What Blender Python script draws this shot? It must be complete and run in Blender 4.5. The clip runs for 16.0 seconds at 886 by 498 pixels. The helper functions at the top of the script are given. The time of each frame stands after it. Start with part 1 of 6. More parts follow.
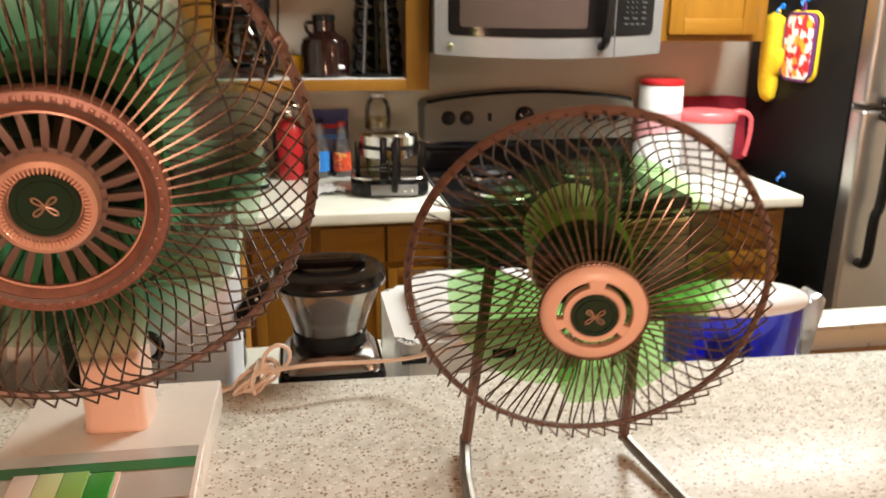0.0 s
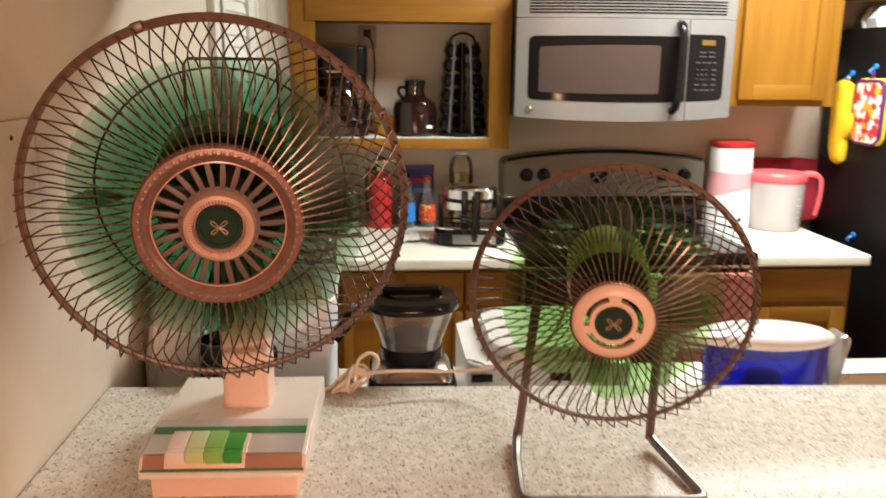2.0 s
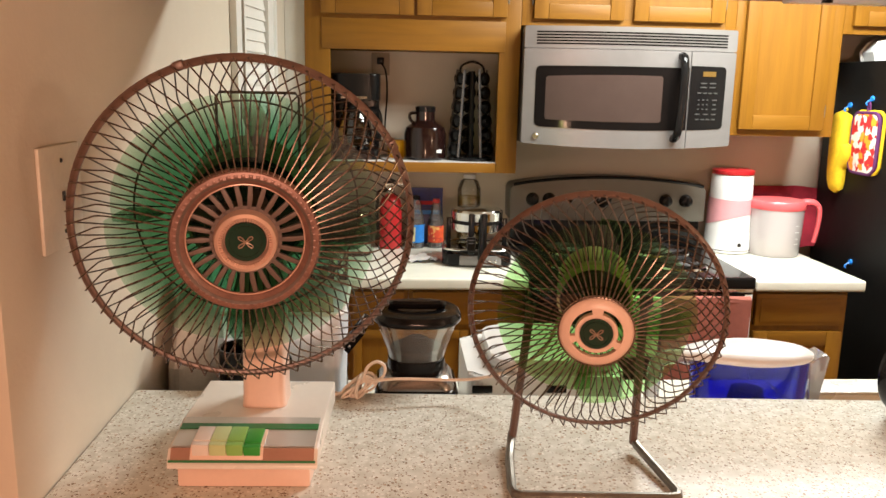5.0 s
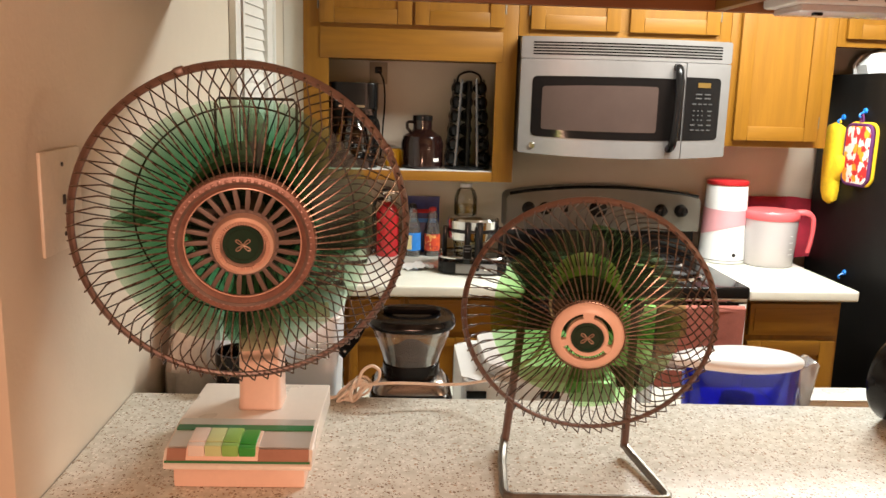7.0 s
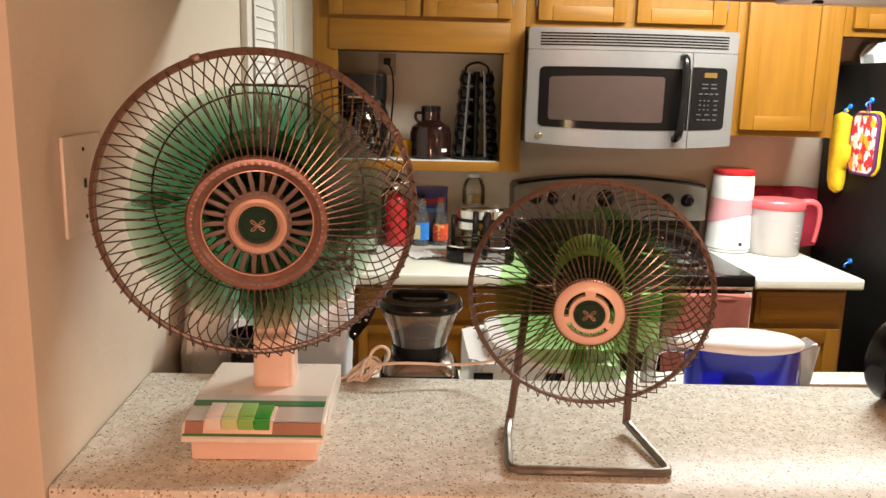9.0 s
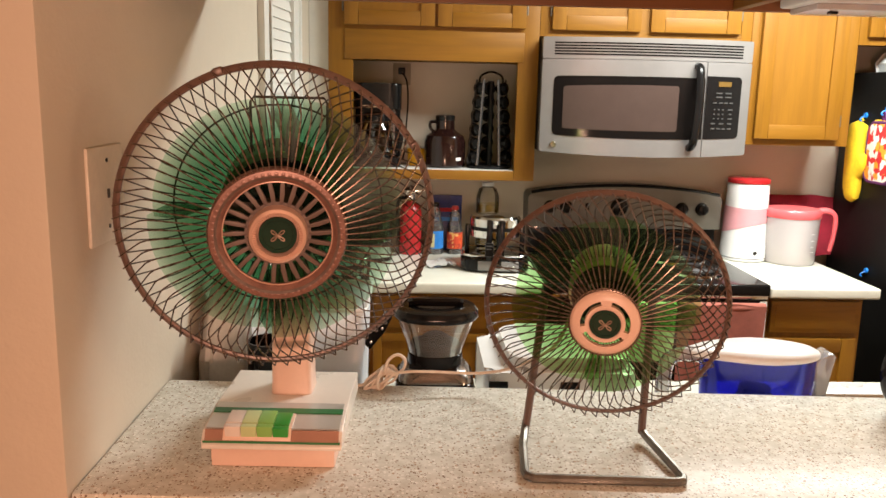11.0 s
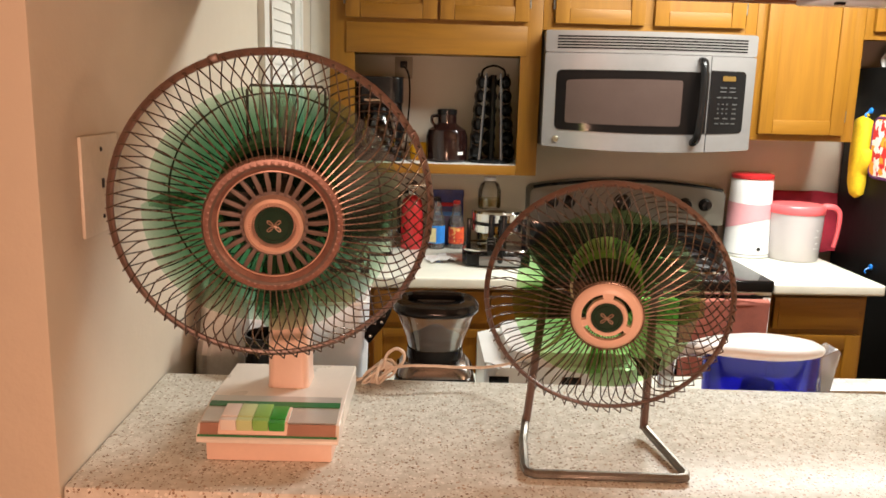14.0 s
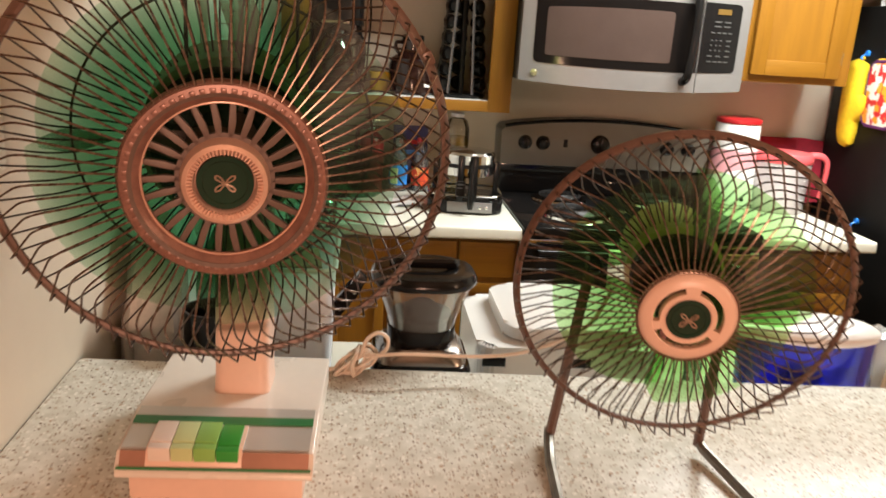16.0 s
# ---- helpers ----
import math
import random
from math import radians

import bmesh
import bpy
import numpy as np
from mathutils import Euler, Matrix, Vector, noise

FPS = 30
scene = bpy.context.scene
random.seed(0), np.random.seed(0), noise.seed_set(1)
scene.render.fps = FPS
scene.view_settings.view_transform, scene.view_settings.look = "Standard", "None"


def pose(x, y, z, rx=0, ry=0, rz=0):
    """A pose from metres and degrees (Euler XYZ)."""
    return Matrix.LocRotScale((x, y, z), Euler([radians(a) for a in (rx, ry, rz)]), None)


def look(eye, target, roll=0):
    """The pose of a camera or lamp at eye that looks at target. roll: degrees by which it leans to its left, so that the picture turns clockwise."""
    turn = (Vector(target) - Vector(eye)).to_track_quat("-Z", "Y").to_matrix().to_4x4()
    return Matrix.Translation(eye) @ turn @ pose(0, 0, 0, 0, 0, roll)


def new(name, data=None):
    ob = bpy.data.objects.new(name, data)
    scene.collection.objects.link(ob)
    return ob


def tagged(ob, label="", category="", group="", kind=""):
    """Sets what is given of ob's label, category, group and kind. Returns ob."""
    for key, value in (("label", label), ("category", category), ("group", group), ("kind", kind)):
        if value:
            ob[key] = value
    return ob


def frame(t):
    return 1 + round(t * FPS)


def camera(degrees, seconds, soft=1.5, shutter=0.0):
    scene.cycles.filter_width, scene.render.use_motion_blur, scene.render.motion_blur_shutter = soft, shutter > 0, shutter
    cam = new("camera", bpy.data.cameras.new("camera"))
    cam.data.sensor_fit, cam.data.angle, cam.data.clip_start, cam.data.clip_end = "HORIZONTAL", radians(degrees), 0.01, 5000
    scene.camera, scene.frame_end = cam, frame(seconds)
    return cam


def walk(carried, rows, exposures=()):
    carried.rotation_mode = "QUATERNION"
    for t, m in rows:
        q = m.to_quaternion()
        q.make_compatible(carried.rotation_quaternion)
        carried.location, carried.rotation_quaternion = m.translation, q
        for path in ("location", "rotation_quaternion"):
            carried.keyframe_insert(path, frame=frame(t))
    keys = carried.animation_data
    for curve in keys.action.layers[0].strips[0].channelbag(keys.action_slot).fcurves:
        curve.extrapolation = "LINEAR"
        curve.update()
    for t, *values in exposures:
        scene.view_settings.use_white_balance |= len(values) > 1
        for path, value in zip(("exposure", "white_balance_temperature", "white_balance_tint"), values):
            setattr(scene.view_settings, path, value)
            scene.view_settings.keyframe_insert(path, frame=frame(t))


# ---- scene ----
cam = camera(57.6, 16.0, shutter=0.5)
PATH = [
    (0, (0.086, 0.15, 1.5), (0.43, 2.031, 0.914), 0.4),
    (0.5, (0.142, 0.059, 1.52), (0.3, 1.995, 1.04), 0.5),
    (1, (0.151, 0.028, 1.515), (0.169, 1.977, 1.067), 0.0),
    (1.5, (0.137, 0.017, 1.521), (0.166, 1.973, 1.105), 0.0),
    (2, (0.077, -0.054, 1.524), (0.221, 1.889, 1.071), 0.5),
    (2.5, (0.048, -0.086, 1.517), (0.326, 1.825, 0.999), -0.0),
    (3, (0.07, -0.126, 1.525), (0.266, 1.807, 1.052), 1.7),
    (3.5, (0.09, -0.151, 1.519), (0.16, 1.79, 1.04), 2.1),
    (4, (0.1, -0.148, 1.514), (0.073, 1.796, 1.042), 2.1),
    (4.5, (0.086, -0.136, 1.525), (0.113, 1.81, 1.066), 1.7),
    (5, (0.08, -0.147, 1.538), (0.199, 1.809, 1.139), 1.2),
    (7.5, (0.083, -0.164, 1.535), (0.205, 1.797, 1.16), 1.7),
    (8, (0.081, -0.17, 1.535), (0.193, 1.791, 1.157), 1.7),
    (8.5, (0.077, -0.192, 1.528), (0.186, 1.77, 1.152), 1.6),
    (9, (0.083, -0.199, 1.527), (0.187, 1.76, 1.135), 1.4),
    (11.5, (0.077, -0.21, 1.533), (0.144, 1.755, 1.167), 1.4),
    (12, (0.078, -0.21, 1.534), (0.145, 1.756, 1.175), 1.5),
    (12.5, (0.08, -0.209, 1.532), (0.148, 1.758, 1.176), 1.5),
    (13, (0.083, -0.211, 1.529), (0.15, 1.755, 1.17), 1.5),
    (13.5, (0.084, -0.212, 1.529), (0.154, 1.753, 1.164), 1.5),
    (14, (0.082, -0.194, 1.523), (0.148, 1.768, 1.14), 1.5),
    (14.5, (0.064, -0.143, 1.516), (0.14, 1.799, 1.044), 1.6),
    (15, (0.011, -0.081, 1.52), (0.163, 1.857, 1.051), 1.6),
    (15.5, (0.003, -0.012, 1.494), (0.271, 1.891, 0.942), 3.5),
    (16, (0.025, 0.079, 1.498), (0.236, 1.994, 0.963), 3.7),
]
walk(cam, [(t, look(eye, target, roll)) for t, eye, target, roll in PATH])

# ---- world and lights ----
world = bpy.data.worlds.new("world")
scene.world = world
world.use_nodes = True
world.node_tree.nodes["Background"].inputs[0].default_value = (1.0, 0.85, 0.7, 1)
world.node_tree.nodes["Background"].inputs[1].default_value = 0.02


KITCHEN_LAMP = (1.34, 2.12, 2.25)


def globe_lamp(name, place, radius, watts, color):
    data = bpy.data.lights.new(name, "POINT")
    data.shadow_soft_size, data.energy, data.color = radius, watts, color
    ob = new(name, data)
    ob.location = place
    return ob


def panel_lamp(name, place, width, depth, watts, color):
    data = bpy.data.lights.new(name, "AREA")
    data.shape, data.size, data.size_y, data.energy, data.color = "RECTANGLE", width, depth, watts, color
    ob = new(name, data)
    ob.location = place
    return ob


panel_lamp("kitchen_ceiling_lamp", KITCHEN_LAMP, 1.10, 0.34, 60, (0.95, 0.98, 0.93))
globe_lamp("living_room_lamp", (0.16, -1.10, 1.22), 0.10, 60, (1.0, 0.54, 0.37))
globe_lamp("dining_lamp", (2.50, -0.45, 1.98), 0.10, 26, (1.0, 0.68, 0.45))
scene.view_settings.exposure = 0.24


# ---- materials ----
def surface(name, color, rough=0.5, metal=0.0, vary=0.12, scale=14.0, bump=0.0, bump_scale=180.0, tint=None, spec=0.5, coat=0.0, rvary=0.08):
    """A surface with two scales of colour change, uneven gloss and fine relief."""
    m = bpy.data.materials.new(name)
    m.use_nodes = True
    nt = m.node_tree
    b = nt.nodes["Principled BSDF"]
    co = nt.nodes.new("ShaderNodeTexCoord")
    n1 = nt.nodes.new("ShaderNodeTexNoise")
    n1.inputs["Scale"].default_value, n1.inputs["Detail"].default_value = scale, 6
    nt.links.new(co.outputs["Object"], n1.inputs["Vector"])
    n2 = nt.nodes.new("ShaderNodeTexNoise")
    n2.inputs["Scale"].default_value, n2.inputs["Detail"].default_value = scale * 9, 3
    nt.links.new(co.outputs["Object"], n2.inputs["Vector"])
    add = nt.nodes.new("ShaderNodeMath")
    add.operation = "MULTIPLY_ADD"
    nt.links.new(n2.outputs[0], add.inputs[0])
    add.inputs[1].default_value = 0.4
    nt.links.new(n1.outputs[0], add.inputs[2])
    ramp = nt.nodes.new("ShaderNodeMapRange")
    ramp.inputs[1].default_value, ramp.inputs[2].default_value = 0.45, 0.95
    nt.links.new(add.outputs[0], ramp.inputs[0])
    mix = nt.nodes.new("ShaderNodeMix")
    mix.data_type = "RGBA"
    dark = tint or tuple(c * (1 - vary) for c in color)
    light = tuple(min(1, c * (1 + vary * 0.6)) for c in color)
    mix.inputs[6].default_value, mix.inputs[7].default_value = (*dark, 1), (*light, 1)
    nt.links.new(ramp.outputs[0], mix.inputs[0])
    nt.links.new(mix.outputs[2], b.inputs["Base Color"])
    rr = nt.nodes.new("ShaderNodeMapRange")
    rr.inputs[3].default_value, rr.inputs[4].default_value = max(0.02, rough - rvary), min(1, rough + rvary)
    nt.links.new(n1.outputs[0], rr.inputs[0])
    nt.links.new(rr.outputs[0], b.inputs["Roughness"])
    b.inputs["Metallic"].default_value = metal
    b.inputs["Specular IOR Level"].default_value = spec
    b.inputs["Coat Weight"].default_value = coat
    if bump:
        n3 = nt.nodes.new("ShaderNodeTexNoise")
        n3.inputs["Scale"].default_value, n3.inputs["Detail"].default_value = bump_scale, 4
        nt.links.new(co.outputs["Object"], n3.inputs["Vector"])
        bp = nt.nodes.new("ShaderNodeBump")
        bp.inputs["Strength"].default_value, bp.inputs["Distance"].default_value = bump, 0.002
        nt.links.new(n3.outputs[0], bp.inputs["Height"])
        nt.links.new(bp.outputs[0], b.inputs["Normal"])
    return m


def oak(name, along, light=(0.270, 0.119, 0.009), dark=(0.180, 0.073, 0.005), rough=0.46):
    """Honey-stained oak with grain along one axis."""
    m = bpy.data.materials.new(name)
    m.use_nodes = True
    nt = m.node_tree
    b = nt.nodes["Principled BSDF"]
    co = nt.nodes.new("ShaderNodeTexCoord")
    info = nt.nodes.new("ShaderNodeObjectInfo")
    off = nt.nodes.new("ShaderNodeVectorMath")
    off.operation = "MULTIPLY_ADD"
    nt.links.new(info.outputs["Random"], off.inputs[0])
    off.inputs[1].default_value = (7, 7, 7)
    nt.links.new(co.outputs["Object"], off.inputs[2])
    mp = nt.nodes.new("ShaderNodeMapping")
    mp.inputs["Scale"].default_value = tuple(1.2 if a == along else 16 for a in "xyz")
    nt.links.new(off.outputs[0], mp.inputs["Vector"])
    n1 = nt.nodes.new("ShaderNodeTexNoise")
    n1.inputs["Scale"].default_value, n1.inputs["Detail"].default_value, n1.inputs["Distortion"].default_value = 2.2, 8, 0.6
    nt.links.new(mp.outputs[0], n1.inputs["Vector"])
    mp2 = nt.nodes.new("ShaderNodeMapping")
    mp2.inputs["Scale"].default_value = tuple(6 if a == along else 260 for a in "xyz")
    nt.links.new(off.outputs[0], mp2.inputs["Vector"])
    n2 = nt.nodes.new("ShaderNodeTexNoise")
    n2.inputs["Scale"].default_value, n2.inputs["Detail"].default_value = 1.5, 3
    nt.links.new(mp2.outputs[0], n2.inputs["Vector"])
    add = nt.nodes.new("ShaderNodeMath")
    add.operation = "MULTIPLY_ADD"
    nt.links.new(n2.outputs[0], add.inputs[0])
    add.inputs[1].default_value = 0.45
    nt.links.new(n1.outputs[0], add.inputs[2])
    r = nt.nodes.new("ShaderNodeValToRGB")
    r.color_ramp.elements[0].position, r.color_ramp.elements[1].position = 0.38, 1.0
    r.color_ramp.elements[0].color, r.color_ramp.elements[1].color = (*dark, 1), (*light, 1)
    nt.links.new(add.outputs[0], r.inputs[0])
    nt.links.new(r.outputs[0], b.inputs["Base Color"])
    b.inputs["Roughness"].default_value = rough
    b.inputs["Specular IOR Level"].default_value = 0.35
    bp = nt.nodes.new("ShaderNodeBump")
    bp.inputs["Strength"].default_value, bp.inputs["Distance"].default_value = 0.15, 0.001
    nt.links.new(n2.outputs[0], bp.inputs["Height"])
    nt.links.new(bp.outputs[0], b.inputs["Normal"])
    return m


def quartz(name):
    """Polished beige composite stone with dark, tan and pale chips."""
    m = bpy.data.materials.new(name)
    m.use_nodes = True
    nt = m.node_tree
    b = nt.nodes["Principled BSDF"]
    co = nt.nodes.new("ShaderNodeTexCoord")
    n0 = nt.nodes.new("ShaderNodeTexNoise")
    n0.inputs["Scale"].default_value, n0.inputs["Detail"].default_value = 60, 5
    nt.links.new(co.outputs["Object"], n0.inputs["Vector"])
    base = nt.nodes.new("ShaderNodeValToRGB")
    base.color_ramp.elements[0].position, base.color_ramp.elements[1].position = 0.35, 0.68
    base.color_ramp.elements[0].color, base.color_ramp.elements[1].color = (0.625, 0.61, 0.535, 1), (0.775, 0.765, 0.70, 1)
    nt.links.new(n0.outputs[0], base.inputs[0])
    last = base.outputs[0]
    for scale, limit, pick, color in ((220, 0.33, 0.86, (0.25, 0.19, 0.14)), (290, 0.40, 0.72, (0.44, 0.36, 0.28)), (180, 0.40, 0.72, (0.84, 0.82, 0.76)), (140, 0.28, 0.90, (0.28, 0.21, 0.15)), (150, 0.33, 0.86, (0.50, 0.39, 0.29))):
        v = nt.nodes.new("ShaderNodeTexVoronoi")
        v.inputs["Scale"].default_value = scale
        w = nt.nodes.new("ShaderNodeVectorMath")
        w.operation = "MULTIPLY_ADD"
        nt.links.new(n0.outputs[1], w.inputs[0])
        w.inputs[1].default_value = (0.006, 0.006, 0.006)
        nt.links.new(co.outputs["Object"], w.inputs[2])
        nt.links.new(w.outputs[0], v.inputs["Vector"])
        lt = nt.nodes.new("ShaderNodeMath")
        lt.operation = "LESS_THAN"
        nt.links.new(v.outputs["Distance"], lt.inputs[0])
        lt.inputs[1].default_value = limit
        sep = nt.nodes.new("ShaderNodeSeparateColor")
        nt.links.new(v.outputs["Color"], sep.inputs[0])
        gt = nt.nodes.new("ShaderNodeMath")
        gt.operation = "GREATER_THAN"
        nt.links.new(sep.outputs[0], gt.inputs[0])
        gt.inputs[1].default_value = pick
        mu = nt.nodes.new("ShaderNodeMath")
        mu.operation = "MULTIPLY"
        nt.links.new(lt.outputs[0], mu.inputs[0])
        nt.links.new(gt.outputs[0], mu.inputs[1])
        mx = nt.nodes.new("ShaderNodeMix")
        mx.data_type = "RGBA"
        nt.links.new(mu.outputs[0], mx.inputs[0])
        nt.links.new(last, mx.inputs[6])
        mx.inputs[7].default_value = (*color, 1)
        last = mx.outputs[2]
    nt.links.new(last, b.inputs["Base Color"])
    b.inputs["Roughness"].default_value = 0.24
    b.inputs["Specular IOR Level"].default_value = 0.06
    return m


def clear(name, color, gloss=0.1, rough=0.04, haze=0.0, haze_color=(0.8, 0.8, 0.8), edge=0.8):
    """A thin clear sheet: tinted see-through, with gloss on it and a little haze."""
    m = bpy.data.materials.new(name)
    m.use_nodes = True
    nt = m.node_tree
    nt.nodes.remove(nt.nodes["Principled BSDF"])
    out = nt.nodes["Material Output"]
    tr = nt.nodes.new("ShaderNodeBsdfTransparent")
    tr.inputs[0].default_value = (*color, 1)
    last = tr
    if haze:
        df = nt.nodes.new("ShaderNodeBsdfPrincipled")
        df.inputs["Base Color"].default_value, df.inputs["Roughness"].default_value = (*haze_color, 1), 0.4
        mh = nt.nodes.new("ShaderNodeMixShader")
        mh.inputs[0].default_value = haze
        nt.links.new(tr.outputs[0], mh.inputs[1])
        nt.links.new(df.outputs[0], mh.inputs[2])
        last = mh
    gl = nt.nodes.new("ShaderNodeBsdfGlossy")
    gl.inputs["Roughness"].default_value = rough
    fr = nt.nodes.new("ShaderNodeFresnel")
    fr.inputs[0].default_value = 1.45
    k = nt.nodes.new("ShaderNodeMath")
    k.operation = "MULTIPLY_ADD"
    nt.links.new(fr.outputs[0], k.inputs[0])
    k.inputs[1].default_value, k.inputs[2].default_value = edge, gloss * 0.2
    mx = nt.nodes.new("ShaderNodeMixShader")
    nt.links.new(k.outputs[0], mx.inputs[0])
    nt.links.new(last.outputs[0], mx.inputs[1])
    nt.links.new(gl.outputs[0], mx.inputs[2])
    nt.links.new(mx.outputs[0], out.inputs[0])
    return m


def brushed(name, color, along, rough=0.3, metal=1.0):
    m = surface(name, color, rough, metal, 0.08, 4)
    nt = m.node_tree
    b = nt.nodes["Principled BSDF"]
    co = nt.nodes.new("ShaderNodeTexCoord")
    mp = nt.nodes.new("ShaderNodeMapping")
    mp.inputs["Scale"].default_value = tuple(3 if a == along else 700 for a in "xyz")
    nt.links.new(co.outputs["Object"], mp.inputs[0])
    n = nt.nodes.new("ShaderNodeTexNoise")
    n.inputs["Scale"].default_value = 1.0
    nt.links.new(mp.outputs[0], n.inputs["Vector"])
    bp = nt.nodes.new("ShaderNodeBump")
    bp.inputs["Strength"].default_value, bp.inputs["Distance"].default_value = 0.12, 0.0005
    nt.links.new(n.outputs[0], bp.inputs["Height"])
    nt.links.new(bp.outputs[0], b.inputs["Normal"])
    return m


def glow(name, color, strength):
    m = bpy.data.materials.new(name)
    m.use_nodes = True
    b = m.node_tree.nodes["Principled BSDF"]
    b.inputs["Base Color"].default_value = (*(c * 0.12 for c in color), 1)
    b.inputs["Emission Color"].default_value, b.inputs["Emission Strength"].default_value = (*color, 1), strength
    return m


def patches(name, colors, scale):
    """Printed cloth with blotches in several colours."""
    m = surface(name, colors[0], 0.8, bump=0.4, bump_scale=400)
    nt = m.node_tree
    b = nt.nodes["Principled BSDF"]
    co = nt.nodes.new("ShaderNodeTexCoord")
    ns = nt.nodes.new("ShaderNodeTexNoise")
    ns.inputs["Scale"].default_value = scale * 1.5
    nt.links.new(co.outputs["Object"], ns.inputs["Vector"])
    w = nt.nodes.new("ShaderNodeVectorMath")
    w.operation = "MULTIPLY_ADD"
    nt.links.new(ns.outputs[1], w.inputs[0])
    w.inputs[1].default_value = (0.03, 0.03, 0.03)
    nt.links.new(co.outputs["Object"], w.inputs[2])
    v = nt.nodes.new("ShaderNodeTexVoronoi")
    v.inputs["Scale"].default_value = scale
    nt.links.new(w.outputs[0], v.inputs["Vector"])
    sep = nt.nodes.new("ShaderNodeSeparateColor")
    nt.links.new(v.outputs["Color"], sep.inputs[0])
    r = nt.nodes.new("ShaderNodeValToRGB")
    r.color_ramp.interpolation = "CONSTANT"
    for i, c in enumerate(colors):
        e = r.color_ramp.elements[i] if i < 2 else r.color_ramp.elements.new(0.5)
        e.position, e.color = i / len(colors), (*c, 1)
    nt.links.new(sep.outputs[0], r.inputs[0])
    nt.links.new(r.outputs[0], b.inputs["Base Color"])
    return m


WALL = surface("painted wall", (0.60, 0.535, 0.435), 0.6, 0, 0.05, 2.5, 0.25, 130)
TRIM_WHITE = surface("white gloss trim", (0.72, 0.72, 0.68), 0.35, 0, 0.06, 8)
CEILING = surface("ceiling paint", (0.75, 0.71, 0.62), 0.8, 0, 0.05, 3, 0.4, 90)
FLOOR = surface("vinyl floor", (0.17, 0.12, 0.08), 0.4, 0, 0.3, 6)
CARPET = surface("beige carpet", (0.38, 0.30, 0.22), 0.9, 0, 0.2, 30, 0.6, 300)
OAK_X, OAK_Y, OAK_Z = oak("oak grain sideways", "x"), oak("oak grain deep", "y"), oak("oak grain upright", "z")
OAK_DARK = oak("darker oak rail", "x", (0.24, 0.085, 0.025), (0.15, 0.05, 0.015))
QUARTZ = quartz("quartz bar top")
LAMINATE = surface("cream laminate worktop", (0.72, 0.71, 0.62), 0.22, 0, 0.05, 12)
STEEL = brushed("brushed steel", (0.26, 0.25, 0.245), "x", 0.34, 0.45)
SATIN = surface("satin sink steel", (0.62, 0.63, 0.64), 0.28, 0.35, 0.05, 10)
STEEL_DARK = brushed("darker brushed steel", (0.10, 0.095, 0.09), "x", 0.45, 0.5)
BACKGUARD = brushed("warm grey backguard", (0.125, 0.114, 0.094), "x", 0.42, 0.35)
STEEL_Z = brushed("brushed steel upright", (0.60, 0.58, 0.55), "z", 0.36)
CHROME = surface("chrome", (0.75, 0.74, 0.72), 0.1, 1.0, 0.05, 10)
SATIN_DARK = brushed("brushed dark chrome", (0.26, 0.23, 0.21), "x", 0.24)
BLACK = surface("black plastic", (0.008, 0.0075, 0.0075), 0.18, 0, 0.2, 20, spec=0.22)
BLACK_GLASS = surface("black glass", (0.008, 0.0075, 0.0075), 0.07, 0, 0.1, 10, spec=0.2, rvary=0.02)
BLACK_TEX = surface("black textured steel", (0.006, 0.0055, 0.005), 0.5, 0, 0.2, 20, 0.5, 260, spec=0.2)
IRON = surface("dark coil", (0.03, 0.028, 0.028), 0.5, 0.6, 0.3, 40)
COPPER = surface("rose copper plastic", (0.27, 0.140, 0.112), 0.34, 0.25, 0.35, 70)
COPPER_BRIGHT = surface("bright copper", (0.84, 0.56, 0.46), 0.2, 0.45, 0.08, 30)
COPPER_DULL = surface("dull copper ribs", (0.155, 0.108, 0.092), 0.5, 0.1, 0.3, 60)
EMBLEM = surface("pale copper emblem", (0.38, 0.27, 0.20), 0.35, 0.3, 0.1, 60)
PEACH = surface("peach plastic", (0.84, 0.60, 0.49), 0.35, 0, 0.05, 20)
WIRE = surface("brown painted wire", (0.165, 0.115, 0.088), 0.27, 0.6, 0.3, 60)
# rear wires: the front brown, darkened to stand for shade behind the blades
WIRE_SHADED = surface("shaded rear wire", (0.060, 0.042, 0.033), 0.36, 0.2, 0.3, 60)
RING = surface("brown guard ring", (0.150, 0.090, 0.070), 0.35, 0.15, 0.2, 40)
STAND = surface("aged steel stand", (0.20, 0.185, 0.16), 0.36, 0.6, 0.35, 50)
IVORY = surface("ivory plastic", (0.82, 0.76, 0.69), 0.28, 0, 0.05, 12)
CREAM_HOUSING = surface("cream motor housing", (0.80, 0.69, 0.45), 0.35, 0, 0.1, 20)
MOTOR_DARK = surface("dark motor", (0.05, 0.035, 0.025), 0.5, 0.2, 0.3, 30)
GREEN_DISC = surface("dark green enamel", (0.003, 0.034, 0.020), 0.18, 0, 0.15, 30)
GREEN_LINE = surface("green stripe", (0.03, 0.20, 0.07), 0.3, 0, 0.05, 30)
SILVER_PANEL = brushed("silver control panel", (0.66, 0.67, 0.65), "x", 0.3, 0.4)
KEY_COLOURS = [surface("key %s" % n, c, 0.3, 0, 0.04, 30) for n, c in (("white", (0.78, 0.70, 0.64)), ("pale green", (0.56, 0.66, 0.33)), ("mid green", (0.26, 0.52, 0.13)), ("deep green", (0.04, 0.33, 0.05)))]


